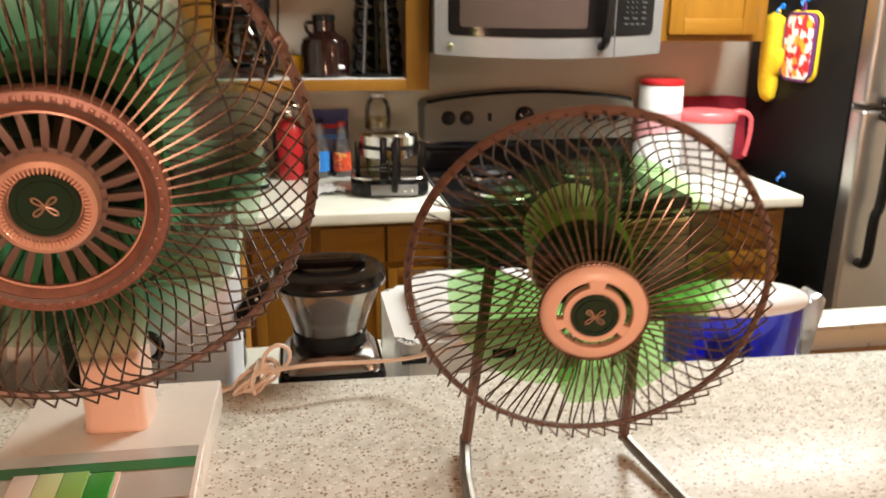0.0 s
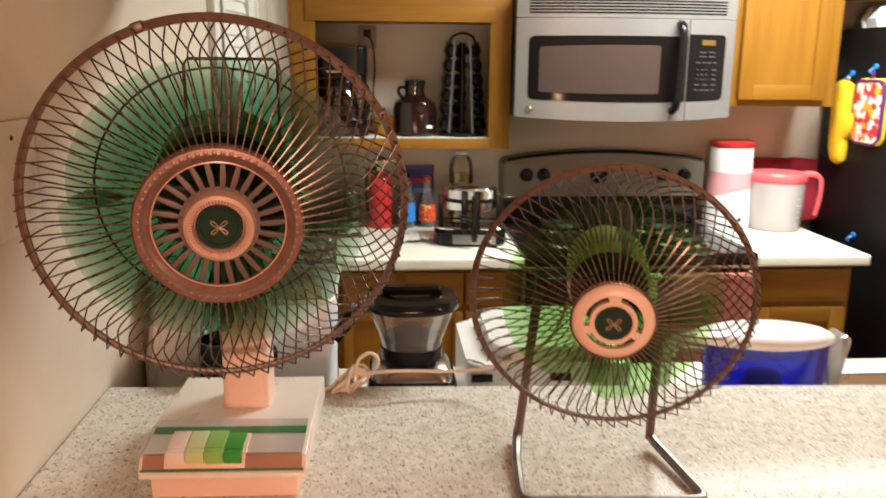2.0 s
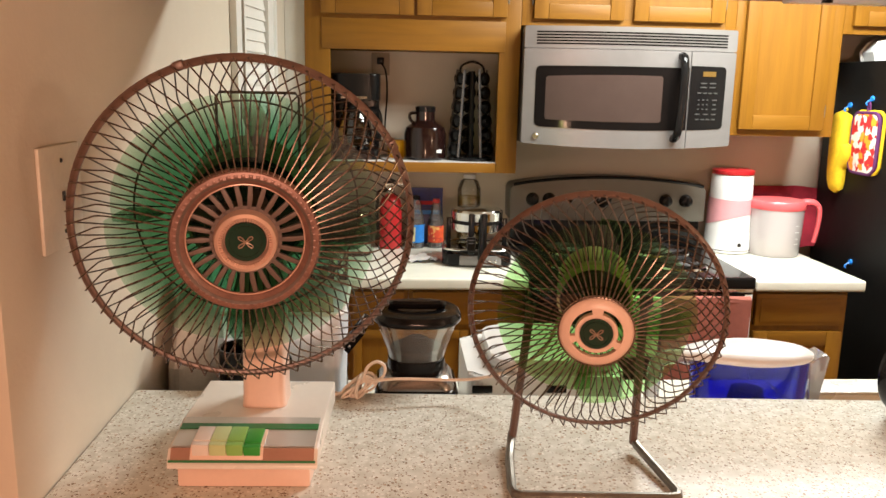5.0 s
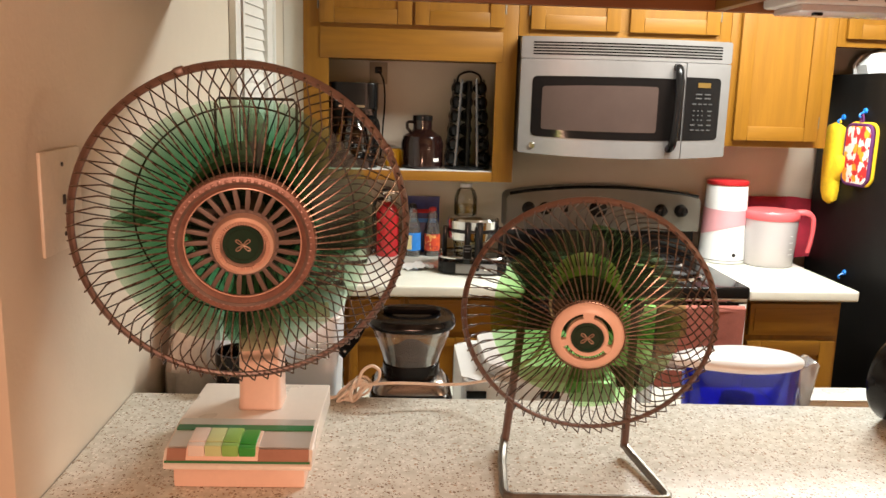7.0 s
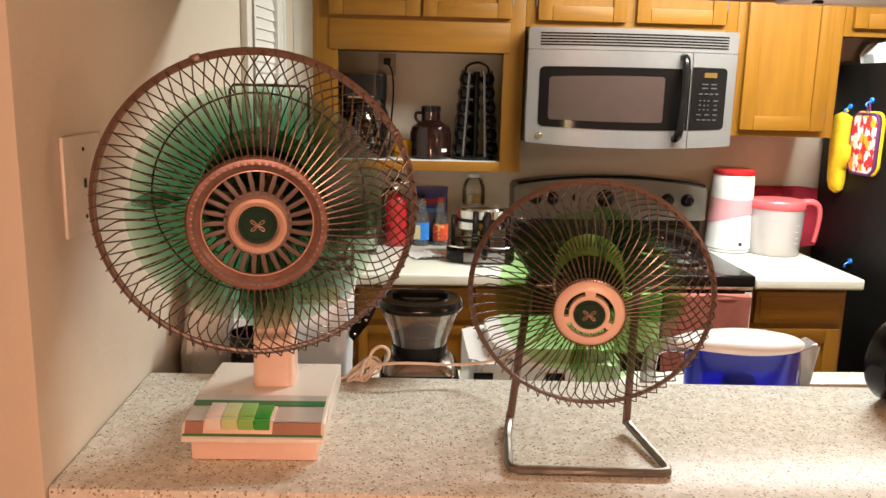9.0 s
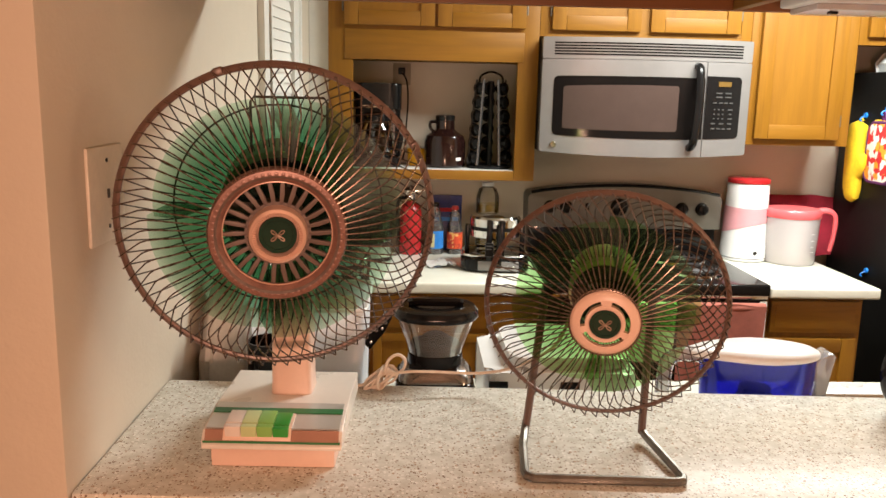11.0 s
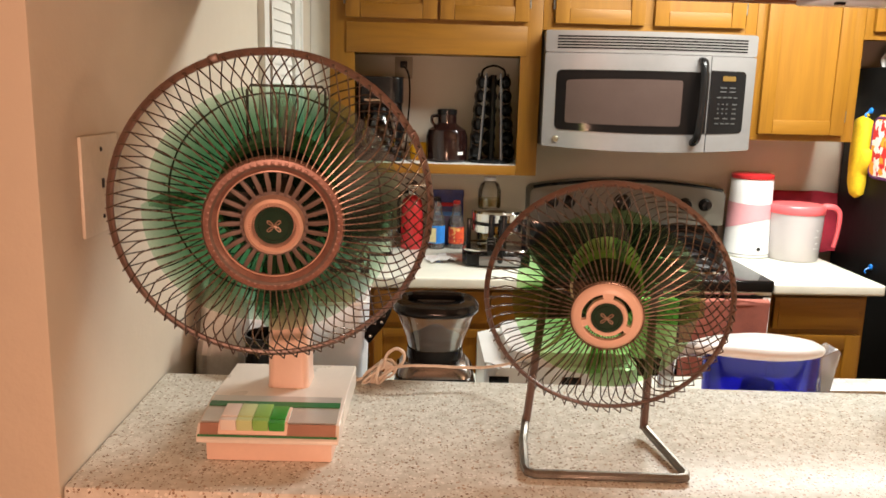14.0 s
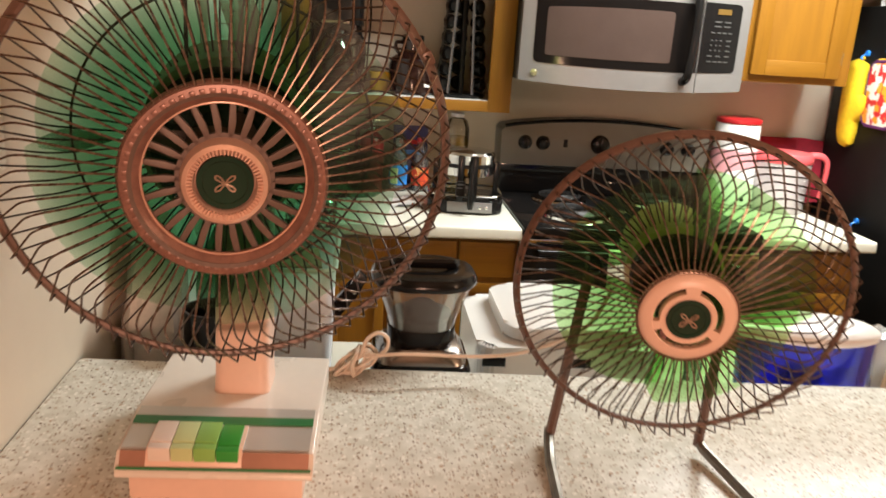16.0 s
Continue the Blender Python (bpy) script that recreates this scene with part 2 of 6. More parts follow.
def blade_plastic(name, root, tip, r0, r1, haze, haze_color, fall=1.7):
    """Clear coloured plastic, thick and deep in colour at the root, thin at the tip."""
    m = clear(name, root, 0.05, 0.4, haze, haze_color, 0.25)
    nt = m.node_tree
    co = nt.nodes.new("ShaderNodeTexCoord")
    flat = nt.nodes.new("ShaderNodeVectorMath")
    flat.operation = "MULTIPLY"
    nt.links.new(co.outputs["Object"], flat.inputs[0])
    flat.inputs[1].default_value = (1, 1, 0)
    le = nt.nodes.new("ShaderNodeVectorMath")
    le.operation = "LENGTH"
    nt.links.new(flat.outputs[0], le.inputs[0])
    mr = nt.nodes.new("ShaderNodeMapRange")
    mr.inputs[1].default_value, mr.inputs[2].default_value = r0, r1
    nt.links.new(le.outputs["Value"], mr.inputs[0])
    pw = nt.nodes.new("ShaderNodeMath")
    pw.operation = "POWER"
    nt.links.new(mr.outputs[0], pw.inputs[0])
    pw.inputs[1].default_value = fall
    mx = nt.nodes.new("ShaderNodeMix")
    mx.data_type = "RGBA"
    mx.inputs[6].default_value, mx.inputs[7].default_value = (*root, 1), (*tip, 1)
    nt.links.new(pw.outputs[0], mx.inputs[0])
    nt.links.new(mx.outputs[2], next(n for n in nt.nodes if n.type == "BSDF_TRANSPARENT").inputs[0])
    return m


BLADE_TEAL = blade_plastic("teal clear blade", (0.055, 0.225, 0.110), (0.66, 0.85, 0.72), 0.080, 0.149, 0.04, (0.02, 0.16, 0.08), 3.2)
BLADE_GREEN = blade_plastic("green clear blade", (0.19, 0.42, 0.12), (0.58, 0.88, 0.48), 0.055, 0.112, 0.04, (0.04, 0.18, 0.05), 2.0)
GLASS = clear("clear glass", (0.93, 0.95, 0.94), 0.3, 0.02)
FROST = clear("frosted plastic", (0.80, 0.74, 0.74), 0.2, 0.25, 0.55, (0.86, 0.79, 0.79))
MILKY = bpy.data.materials.new("milky plastic")
MILKY.use_nodes = True
_nt = MILKY.node_tree
_tl, _mx = _nt.nodes.new("ShaderNodeBsdfTranslucent"), _nt.nodes.new("ShaderNodeMixShader")
_tl.inputs[0].default_value = (0.90, 0.92, 0.95, 1)
_nt.nodes["Principled BSDF"].inputs["Base Color"].default_value = (0.84, 0.87, 0.92, 1)
_mx.inputs[0].default_value = 0.35
_nt.links.new(_nt.nodes["Principled BSDF"].outputs[0], _mx.inputs[1])
_nt.links.new(_tl.outputs[0], _mx.inputs[2])
_nt.links.new(_mx.outputs[0], _nt.nodes["Material Output"].inputs[0])
PLASTIC_CLEAR = clear("clear plastic", (0.88, 0.89, 0.90), 0.3, 0.08, 0.08, (0.8, 0.8, 0.8))
THICK_CLEAR = clear("thick clear plastic", (0.84, 0.85, 0.86), 0.5, 0.08, 0.30, (0.8, 0.8, 0.8))
SMOKE = clear("smoky hopper", (0.90, 0.88, 0.85), 0.15, 0.06, 0.085, (0.74, 0.72, 0.69), 0.4)
BEANS = surface("dark ground coffee", (0.022, 0.017, 0.014), 0.75, 0, 0.4, 120, 0.5, 500, spec=0.2)
CARAFE = clear("dark carafe glass", (0.34, 0.31, 0.29), 0.3, 0.03)
BLUE_CLEAR = clear("blue pitcher plastic", (0.16, 0.20, 0.95), 0.2, 0.06, 0.26, (0.006, 0.016, 0.70), 0.6)
WHITE = surface("white plastic", (0.78, 0.78, 0.77), 0.3, 0, 0.04, 10)
PINK = surface("pink band", (0.68, 0.33, 0.36), 0.35, 0, 0.08, 20)
RED = surface("red plastic", (0.46, 0.018, 0.022), 0.3, 0, 0.1, 20)
RED_CLEAR = surface("red lid", (0.80, 0.12, 0.13), 0.3, 0, 0.1, 20)
RED_CLOTH = surface("rust red towel", (0.30, 0.090, 0.065), 0.9, 0, 0.2, 25, 0.6, 320)
CRIMSON = surface("crimson cloth", (0.32, 0.012, 0.03), 0.9, 0, 0.3, 25, 0.6, 320)
PALE_CLOTH = surface("pale towel", (0.66, 0.72, 0.56), 0.9, 0, 0.1, 25, 0.6, 320)
YELLOW_CLOTH = surface("yellow quilted cloth", (0.74, 0.49, 0.01), 0.85, 0, 0.15, 60, 0.8, 90)
PURPLE = surface("purple edging", (0.10, 0.015, 0.10), 0.8, 0, 0.2, 60)
PRINT = patches("printed cloth", [(0.85, 0.8, 0.7), (0.8, 0.35, 0.02), (0.85, 0.8, 0.72), (0.6, 0.02, 0.02), (0.3, 0.32, 0.03), (0.9, 0.85, 0.78), (0.75, 0.5, 0.02)], 40)
POD_STRIP = surface("grey carousel metal", (0.13, 0.12, 0.115), 0.3, 0.5, 0.1, 30)
BLUE_HOOK = surface("blue hook", (0.02, 0.22, 0.75), 0.3, 0, 0.1, 40)
BROWN_JUG = surface("dark brown jug", (0.016, 0.006, 0.005), 0.12, 0, 0.2, 20)
YELLOW = surface("yellow plastic", (0.78, 0.42, 0.015), 0.35, 0, 0.1, 20)
CORD = surface("white cord", (0.70, 0.58, 0.47), 0.5, 0, 0.1, 60)
BLUE_BAG = surface("blue bag", (0.015, 0.03, 0.16), 0.35, 0, 0.5, 30)
LABEL_ORANGE = patches("orange label", [(0.72, 0.10, 0.02), (0.6, 0.06, 0.02), (0.75, 0.4, 0.12), (0.45, 0.04, 0.02)], 60)
LABEL_BLUE = surface("blue label", (0.03, 0.22, 0.66), 0.4, 0, 0.2, 60)
LABEL_CREAM = surface("cream label", (0.72, 0.66, 0.36), 0.5, 0, 0.2, 60)
SYRUP = surface("dark syrup", (0.03, 0.012, 0.006), 0.1, 0, 0.2, 20)
OIL = clear("yellow oil", (0.85, 0.70, 0.25), 0.2, 0.05, 0.2, (0.6, 0.42, 0.08))
CARD = surface("brown cardboard", (0.36, 0.24, 0.13), 0.8, 0, 0.15, 30)
DOOR_GLASS = surface("microwave door glass", (0.008, 0.0065, 0.006), 0.10, 0, 0.1, 10, spec=0.12)
MESH_GLASS = surface("microwave window mesh", (0.062, 0.040, 0.033), 0.36, 0, 0.08, 20, spec=0.2)
AMBER = glow("amber display", (0.8, 0.42, 0.04), 0.12)
MARK = surface("pale markings", (0.06, 0.058, 0.057), 0.5, 0, 0.05, 30)
DIFFUSER = glow("lamp diffuser", (1.0, 0.9, 0.75), 3.0)
GREY_CLOTH = surface("grey white bag", (0.62, 0.60, 0.55), 0.5, 0, 0.2, 18, 0.4, 60)


# ---- mesh helpers ----
def finish(bm, angle=38):
    me = bpy.data.meshes.new("mesh")
    bmesh.ops.recalc_face_normals(bm, faces=bm.faces)
    for f in bm.faces:
        f.smooth = True
    bm.to_mesh(me)
    bm.free()
    me.set_sharp_from_angle(angle=radians(angle))
    return me


def part(name, bm, material, parent=None, label="", m=None):
    """Links a bmesh as one mesh object, under a thing or a part if one is given."""
    me = bm if isinstance(bm, bpy.types.Mesh) else finish(bm)
    if material and not me.materials:
        me.materials.append(material)
    ob = new(name, me)
    if parent:
        ob.parent = parent
    if m is not None:
        ob.matrix_basis = m
    if label:
        ob["label"] = label
    return ob


def thing(name, m, label, category, group="", kind=""):
    ob = new(name)
    ob.empty_display_size = 0.05
    ob.matrix_basis = m
    return tagged(ob, label, category, group, kind)


def add_box(bm, x0, x1, y0, y1, z0, z1, bevel=0.0, seg=2):
    r = bmesh.ops.create_cube(bm, size=1)
    bmesh.ops.transform(bm, verts=r["verts"], matrix=Matrix.Translation(((x0 + x1) / 2, (y0 + y1) / 2, (z0 + z1) / 2)) @ Matrix.Diagonal((x1 - x0, y1 - y0, z1 - z0, 1)))
    if bevel:
        es = list({e for v in r["verts"] for e in v.link_edges})
        bmesh.ops.bevel(bm, geom=es, offset=bevel, segments=seg, affect="EDGES", profile=0.6)
    return bm


def box(x0, x1, y0, y1, z0, z1, bevel=0.0, seg=2):
    return add_box(bmesh.new(), x0, x1, y0, y1, z0, z1, bevel, seg)


def add_lathe(bm, profile, seg=32, sx=1.0, sy=1.0, closed=False):
    """Turns (r, z) pairs round the z axis; sx and sy make it oval."""
    rings = []
    for r, z in profile:
        if r < 1e-6:
            rings.append([bm.verts.new((0, 0, z))])
        else:
            rings.append([bm.verts.new((sx * r * math.cos(2 * math.pi * i / seg), sy * r * math.sin(2 * math.pi * i / seg), z)) for i in range(seg)])
    pairs = list(zip(rings, rings[1:])) + ([(rings[-1], rings[0])] if closed else [])
    for a, b in pairs:
        for i in range(seg):
            j = (i + 1) % seg
            q = [a[i % len(a)], a[j % len(a)], b[j % len(b)], b[i % len(b)]]
            q = [v for n, v in enumerate(q) if v not in q[:n]]
            if len(q) > 2:
                bm.faces.new(q)
    return bm


def lathe(profile, seg=32, sx=1.0, sy=1.0, closed=False):
    return add_lathe(bmesh.new(), profile, seg, sx, sy, closed)


def add_tube(bm, pts, radius, sides=6, closed=False, flat=1.0):
    """A round bar along points; radius may be a list."""
    pts = [Vector(p) for p in pts]
    n = len(pts)
    rings, up = [], None
    for i, p in enumerate(pts):
        a, b = pts[(i - 1) % n] if closed or i else p, pts[(i + 1) % n] if closed or i < n - 1 else p
        d = (b - a).normalized()
        if up is None:
            up = d.orthogonal().normalized()
        up = (up - d * up.dot(d)).normalized()
        side = d.cross(up)
        r = radius[i] if isinstance(radius, (list, tuple)) else radius
        rings.append([bm.verts.new(p + up * (r * math.cos(2 * math.pi * k / sides)) + side * (r * flat * math.sin(2 * math.pi * k / sides))) for k in range(sides)])
    for i in range(n if closed else n - 1):
        a, b = rings[i], rings[(i + 1) % n]
        shift = 0
        if closed and i == n - 1:
            shift = min(range(sides), key=lambda s: (a[0].co - b[s].co).length)
        for k in range(sides):
            bm.faces.new((a[k], a[(k + 1) % sides], b[(k + 1 + shift) % sides], b[(k + shift) % sides]))
    if not closed:
        bm.faces.new(rings[0])
        bm.faces.new(rings[-1])
    return bm


def tube(pts, radius, sides=6, closed=False, flat=1.0):
    return add_tube(bmesh.new(), pts, radius, sides, closed, flat)


def circle(radius, n, z=0.0, start=0.0):
    return [(radius * math.cos(start + 2 * math.pi * i / n), radius * math.sin(start + 2 * math.pi * i / n), z) for i in range(n)]


def smooth_path(pts, per=6):
    """Points on a smooth curve through the given ones."""
    pts = [Vector(p) for p in pts]
    out = []
    for i in range(len(pts) - 1):
        p0, p1, p2, p3 = pts[max(i - 1, 0)], pts[i], pts[i + 1], pts[min(i + 2, len(pts) - 1)]
        for k in range(per):
            t = k / per
            out.append(0.5 * ((2 * p1) + (p2 - p0) * t + (2 * p0 - 5 * p1 + 4 * p2 - p3) * t * t + (3 * p1 - p0 - 3 * p2 + p3) * t ** 3))
    return out + [pts[-1]]


def add_prism(bm, outline, lo, hi, axis="x", bevel=0.0):
    """Sweeps an outline of two coordinates along an axis."""
    def at(u, v, w):
        return {"x": (w, u, v), "y": (u, w, v), "z": (u, v, w)}[axis]
    a = [bm.verts.new(at(u, v, lo)) for u, v in outline]
    b = [bm.verts.new(at(u, v, hi)) for u, v in outline]
    n = len(outline)
    fs = [bm.faces.new(a), bm.faces.new(list(reversed(b)))]
    fs += [bm.faces.new((a[i], b[i], b[(i + 1) % n], a[(i + 1) % n])) for i in range(n)]
    if bevel:
        bmesh.ops.bevel(bm, geom=list({e for f in fs for e in f.edges}), offset=bevel, segments=2, affect="EDGES", profile=0.6)
    return bm


def prism(outline, lo, hi, axis="x", bevel=0.0):
    return add_prism(bmesh.new(), outline, lo, hi, axis, bevel)


def rounded(w, h, r, n=6, cx=0.0, cy=0.0):
    """Outline of a rounded rectangle."""
    pts = []
    for sx, sy, a in ((1, 1, 0), (-1, 1, 90), (-1, -1, 180), (1, -1, 270)):
        for k in range(n + 1):
            t = radians(a + 90 * k / n)
            pts.append((cx + sx * (w / 2 - r) + r * math.cos(t), cy + sy * (h / 2 - r) + r * math.sin(t)))
    return pts


def loft(sections, cap=True):
    """Joins outlines of equal length given as lists of 3D points."""
    bm = bmesh.new()
    rs = [[bm.verts.new(p) for p in s] for s in sections]
    n = len(rs[0])
    for a, b in zip(rs, rs[1:]):
        for i in range(n):
            bm.faces.new((a[i], a[(i + 1) % n], b[(i + 1) % n], b[i]))
    if cap:
        bm.faces.new(rs[0])
        bm.faces.new(list(reversed(rs[-1])))
    return bm


def cloth(width, height, folds, depth, nx=24, nz=18, thick=0.004, seed=1, sag=0.0):
    """A hanging cloth with soft folds, from its top edge down, facing -y."""
    bm = bmesh.new()
    rnd = random.Random(seed)
    ph = [rnd.uniform(0, 6) for _ in range(4)]
    front, back = [], []
    for j in range(nz + 1):
        v = j / nz
        rf, rb = [], []
        for i in range(nx + 1):
            u = i / nx
            y = depth * (0.3 + 0.7 * v) * (math.sin(folds * 6.28 * u + ph[0] + 0.6 * v) + 0.4 * math.sin(folds * 14 * u + ph[1] - v))
            z = -height * v - sag * math.sin(math.pi * u) * v + 0.004 * math.sin(9 * u + ph[2])
            x = width * (u - 0.5) * (1 - 0.05 * v)
            rf.append(bm.verts.new((x, y, z)))
            rb.append(bm.verts.new((x, y + thick, z)))
        front.append(rf)
        back.append(rb)
    for j in range(nz):
        for i in range(nx):
            bm.faces.new((front[j][i], front[j][i + 1], front[j + 1][i + 1], front[j + 1][i]))
            bm.faces.new((back[j][i], back[j + 1][i], back[j + 1][i + 1], back[j][i + 1]))
    rim = [[f[0] for f in front], [f[-1] for f in front], front[0], front[-1]]
    rim2 = [[f[0] for f in back], [f[-1] for f in back], back[0], back[-1]]
    for a, b in zip(rim, rim2):
        for i in range(len(a) - 1):
            bm.faces.new((a[i], a[i + 1], b[i + 1], b[i]))
    return bm



# ---- structure ----
LEFT, BACK = -0.318, 3.08          # left wall's face, back wall's face
RIGHT, CEIL = 2.75, 2.44
BAR_Z, BAR_Y0, BAR_Y1 = 1.07, 0.664, 1.052
DECK = 0.915                        # height of the worktops
FACE = 2.81                         # front of the upper cabinets' frames


def structure(name, bm, material, label, category):
    return tagged(part(name, bm, material), label, category, kind="structure")


structure("floor", box(-3.0, 3.6, 0.85, 3.3, -0.05, 0.0), FLOOR, "brown vinyl kitchen floor", "floor")
structure("floor_carpet", box(-3.0, 3.6, -3.4, 0.85, -0.05, 0.0), CARPET, "beige carpet of the living room", "floor")
structure("ceiling", box(-3.0, 3.6, -3.4, 3.3, CEIL, CEIL + 0.1), CEILING, "off-white textured ceiling", "ceiling")
structure("wall_north", box(-1.2, RIGHT + 0.1, BACK, BACK + 0.12, 0, CEIL), WALL, "beige painted kitchen back wall", "wall")
bm = bmesh.new()
add_box(bm, LEFT - 0.13, LEFT, BAR_Y0 + 0.002, 1.93, 0, CEIL, 0.004)
add_box(bm, LEFT - 0.13, LEFT, 2.47, BACK - 0.001, 0, CEIL)
add_box(bm, LEFT - 0.13, LEFT, 1.931, 2.469, 2.06, CEIL)
structure("wall_west", bm, WALL, "beige painted wall beside the bar with a closet opening", "wall")
structure("wall_west_return", box(-3.0, LEFT - 0.1305, BAR_Y0 + 0.004, BAR_Y0 + 0.12, 0, CEIL), WALL, "beige painted wall of the living room", "wall")
structure("closet_wall", box(-1.3, -1.2, 0.9, BACK + 0.1, 0, CEIL), WALL, "plain wall inside the closet", "wall")
structure("wall_east", box(RIGHT, RIGHT + 0.12, 0.4, BACK - 0.001, 0, CEIL), WALL, "beige painted kitchen side wall", "wall")
structure("wall_south", box(-3.0, 3.6, -3.4, -3.28, 0, CEIL), WALL, "beige painted living room wall", "wall")
structure("wall_living_west", box(-3.0, -2.88, -3.27, BAR_Y0, 0, CEIL), WALL, "beige painted living room side wall", "wall")
structure("wall_living_east", box(3.48, 3.6, -3.27, 3.2, 0, CEIL), WALL, "beige painted living room side wall", "wall")
SKEW = -0.0437                      # the bar runs slightly askew to the back wall


def askew(x0, x1, y0, y1):
    return [(x0, y0 + SKEW * (x0 - LEFT)), (x1, y0 + SKEW * (x1 - LEFT)), (x1, y1 + SKEW * (x1 - LEFT)), (x0, y1 + SKEW * (x0 - LEFT))]


structure("half_wall", prism(askew(LEFT + 0.001, 2.4, 0.80, 0.92), 0, BAR_Z - 0.0421, "z"), WALL, "beige half wall that carries the bar", "wall")
structure("trim_closet", add_box(box(LEFT, LEFT + 0.018, 1.865, 1.93, 0, 2.12, 0.004), LEFT, LEFT + 0.018, 2.47, 2.535, 0, 2.12, 0.004), TRIM_WHITE, "white closet door casing", "trim")
structure("soffit", box(LEFT + 0.001, RIGHT - 0.001, 2.80, BACK - 0.001, 2.15, CEIL - 0.001), WALL, "painted soffit over the cabinets", "wall")

# louvred folding closet door: two leaves, slats between stiles
closet = thing("closet_door", pose(0, 0, 0), "white louvred folding closet door, half folded", "door", kind="structure")


def leaf(p, q, slatted=True):
    a, b = Vector((*p, 0)), Vector((*q, 0))
    w = (b - a).length
    m = Matrix.Translation(a) @ Matrix.Rotation(math.atan2(b.y - a.y, b.x - a.x), 4, "Z")
    frame_bm = bmesh.new()
    add_box(frame_bm, 0.0, 0.016, -0.014, 0.014, 0.01, 2.03, 0.002)
    add_box(frame_bm, w - 0.016, w, -0.014, 0.014, 0.01, 2.03, 0.002)
    for z in (0.01, 0.95, 1.97):
        add_box(frame_bm, 0.0165, w - 0.0165, -0.0135, 0.0135, z, z + 0.06, 0.002)
    if not slatted:
        add_box(frame_bm, 0.0165, w - 0.0165, -0.006, 0.006, 0.07, 1.97)
    fr = part("door_leaf", frame_bm, TRIM_WHITE, closet, "", m)
    if not slatted:
        return
    slat = finish(prism([(-0.0055, -0.0158), (-0.0010, -0.0158), (0.0055, 0.0158), (0.0010, 0.0158)], 0.0168, w - 0.0168, "x"))
    slat.materials.append(TRIM_WHITE)
    for k in range(66):
        z = 0.09 + 0.0285 * k
        if 0.925 < z < 1.03 or z > 1.95:
            continue
        part("slat", slat, None, fr, "", pose(0, 0, z))


leaf((LEFT + 0.006, 1.955), (LEFT + 0.032, 2.20))
leaf((LEFT + 0.030, 2.205), (LEFT + 0.014, 2.445), False)
structure("wall_filler", box(LEFT + 0.001, -0.2455, 2.835, BACK - 0.0015, DECK + 0.0005, 2.1485, 0.002), TRIM_WHITE, "white filler strip between wall and cabinet", "trim")

# blank wall plate with a jack
plate = thing("wall_plate", pose(LEFT, 0.815, 1.40, 0, 0, 0), "beige wall plate with a centre jack and two screws", "wall plate")
part("plate", box(0.0, 0.0052, -0.048, 0.068, -0.062, 0.060, 0.003), surface("plate plastic", (0.72, 0.66, 0.55), 0.4), plate)
for z in (-0.042, 0.042):
    part("screw", lathe([(0, 0.0095), (0.0025, 0.009), (0.0032, 0.007)], 10), IRON, plate, "dark screw", pose(-0.0026, 0.010, z, 0, 90, 0))
part("jack", box(0.0052, 0.0072, 0.007, 0.013, -0.006, 0.006, 0.001), IRON, plate, "dark jack hole")

# ---- the bar ----
bar = tagged(part("bar_top", prism(askew(LEFT + 0.001, 2.45, BAR_Y0 + 0.004, BAR_Y1), BAR_Z - 0.042, BAR_Z, "z", 0.008), QUARTZ), "polished beige speckled quartz bar top", "counter")
lower = thing("lower_counter", pose(0, 0, 0), "cream laminate worktop behind the raised bar", "counter")
bm = bmesh.new()
add_box(bm, LEFT + 0.002, 0.90, 0.921, 1.50, DECK - 0.04, DECK, 0.006)
add_box(bm, 0.9003, 2.0, 0.921, 1.00, DECK - 0.04, DECK, 0.002)
add_box(bm, 0.9003, 2.0, 1.46, 1.50, DECK - 0.04, DECK, 0.004)
part("worktop", bm, LAMINATE, lower)
base = thing("peninsula_cabinet", pose(0, 0, 0), "oak base cabinet under the sink counter", "cabinet")
part("body", box(LEFT + 0.002, 2.0, 0.93, 1.47, 0.09, DECK - 0.041), OAK_Z, base)
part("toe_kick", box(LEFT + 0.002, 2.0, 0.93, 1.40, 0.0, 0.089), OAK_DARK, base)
sink = thing("sink", pose(0, 0, 0), "stainless steel kitchen sink set in the worktop", "sink")
bm = bmesh.new()
add_box(bm, 0.89, 1.95, 0.99, 1.02, DECK + 0.0005, DECK + 0.007, 0.002)
add_box(bm, 0.89, 1.95, 1.405, 1.475, DECK + 0.0005, DECK + 0.007, 0.002)
add_box(bm, 0.89, 0.93, 1.0205, 1.4045, DECK + 0.0005, DECK + 0.007, 0.002)
add_box(bm, 1.90, 1.95, 1.0205, 1.4045, DECK + 0.0005, DECK + 0.007, 0.002)
part("rim", bm, SATIN, sink)
bm = bmesh.new()
add_box(bm, 0.925, 0.93, 1.02, 1.405, 0.74, DECK)
add_box(bm, 1.90, 1.905, 1.02, 1.405, 0.74, DECK)
add_box(bm, 0.93, 1.90, 1.015, 1.02, 0.74, DECK)
add_box(bm, 0.93, 1.90, 1.405, 1.41, 0.74, DECK)
add_box(bm, 0.925, 1.905, 1.015, 1.41, 0.735, 0.74)
part("bowl", bm, SATIN, sink)


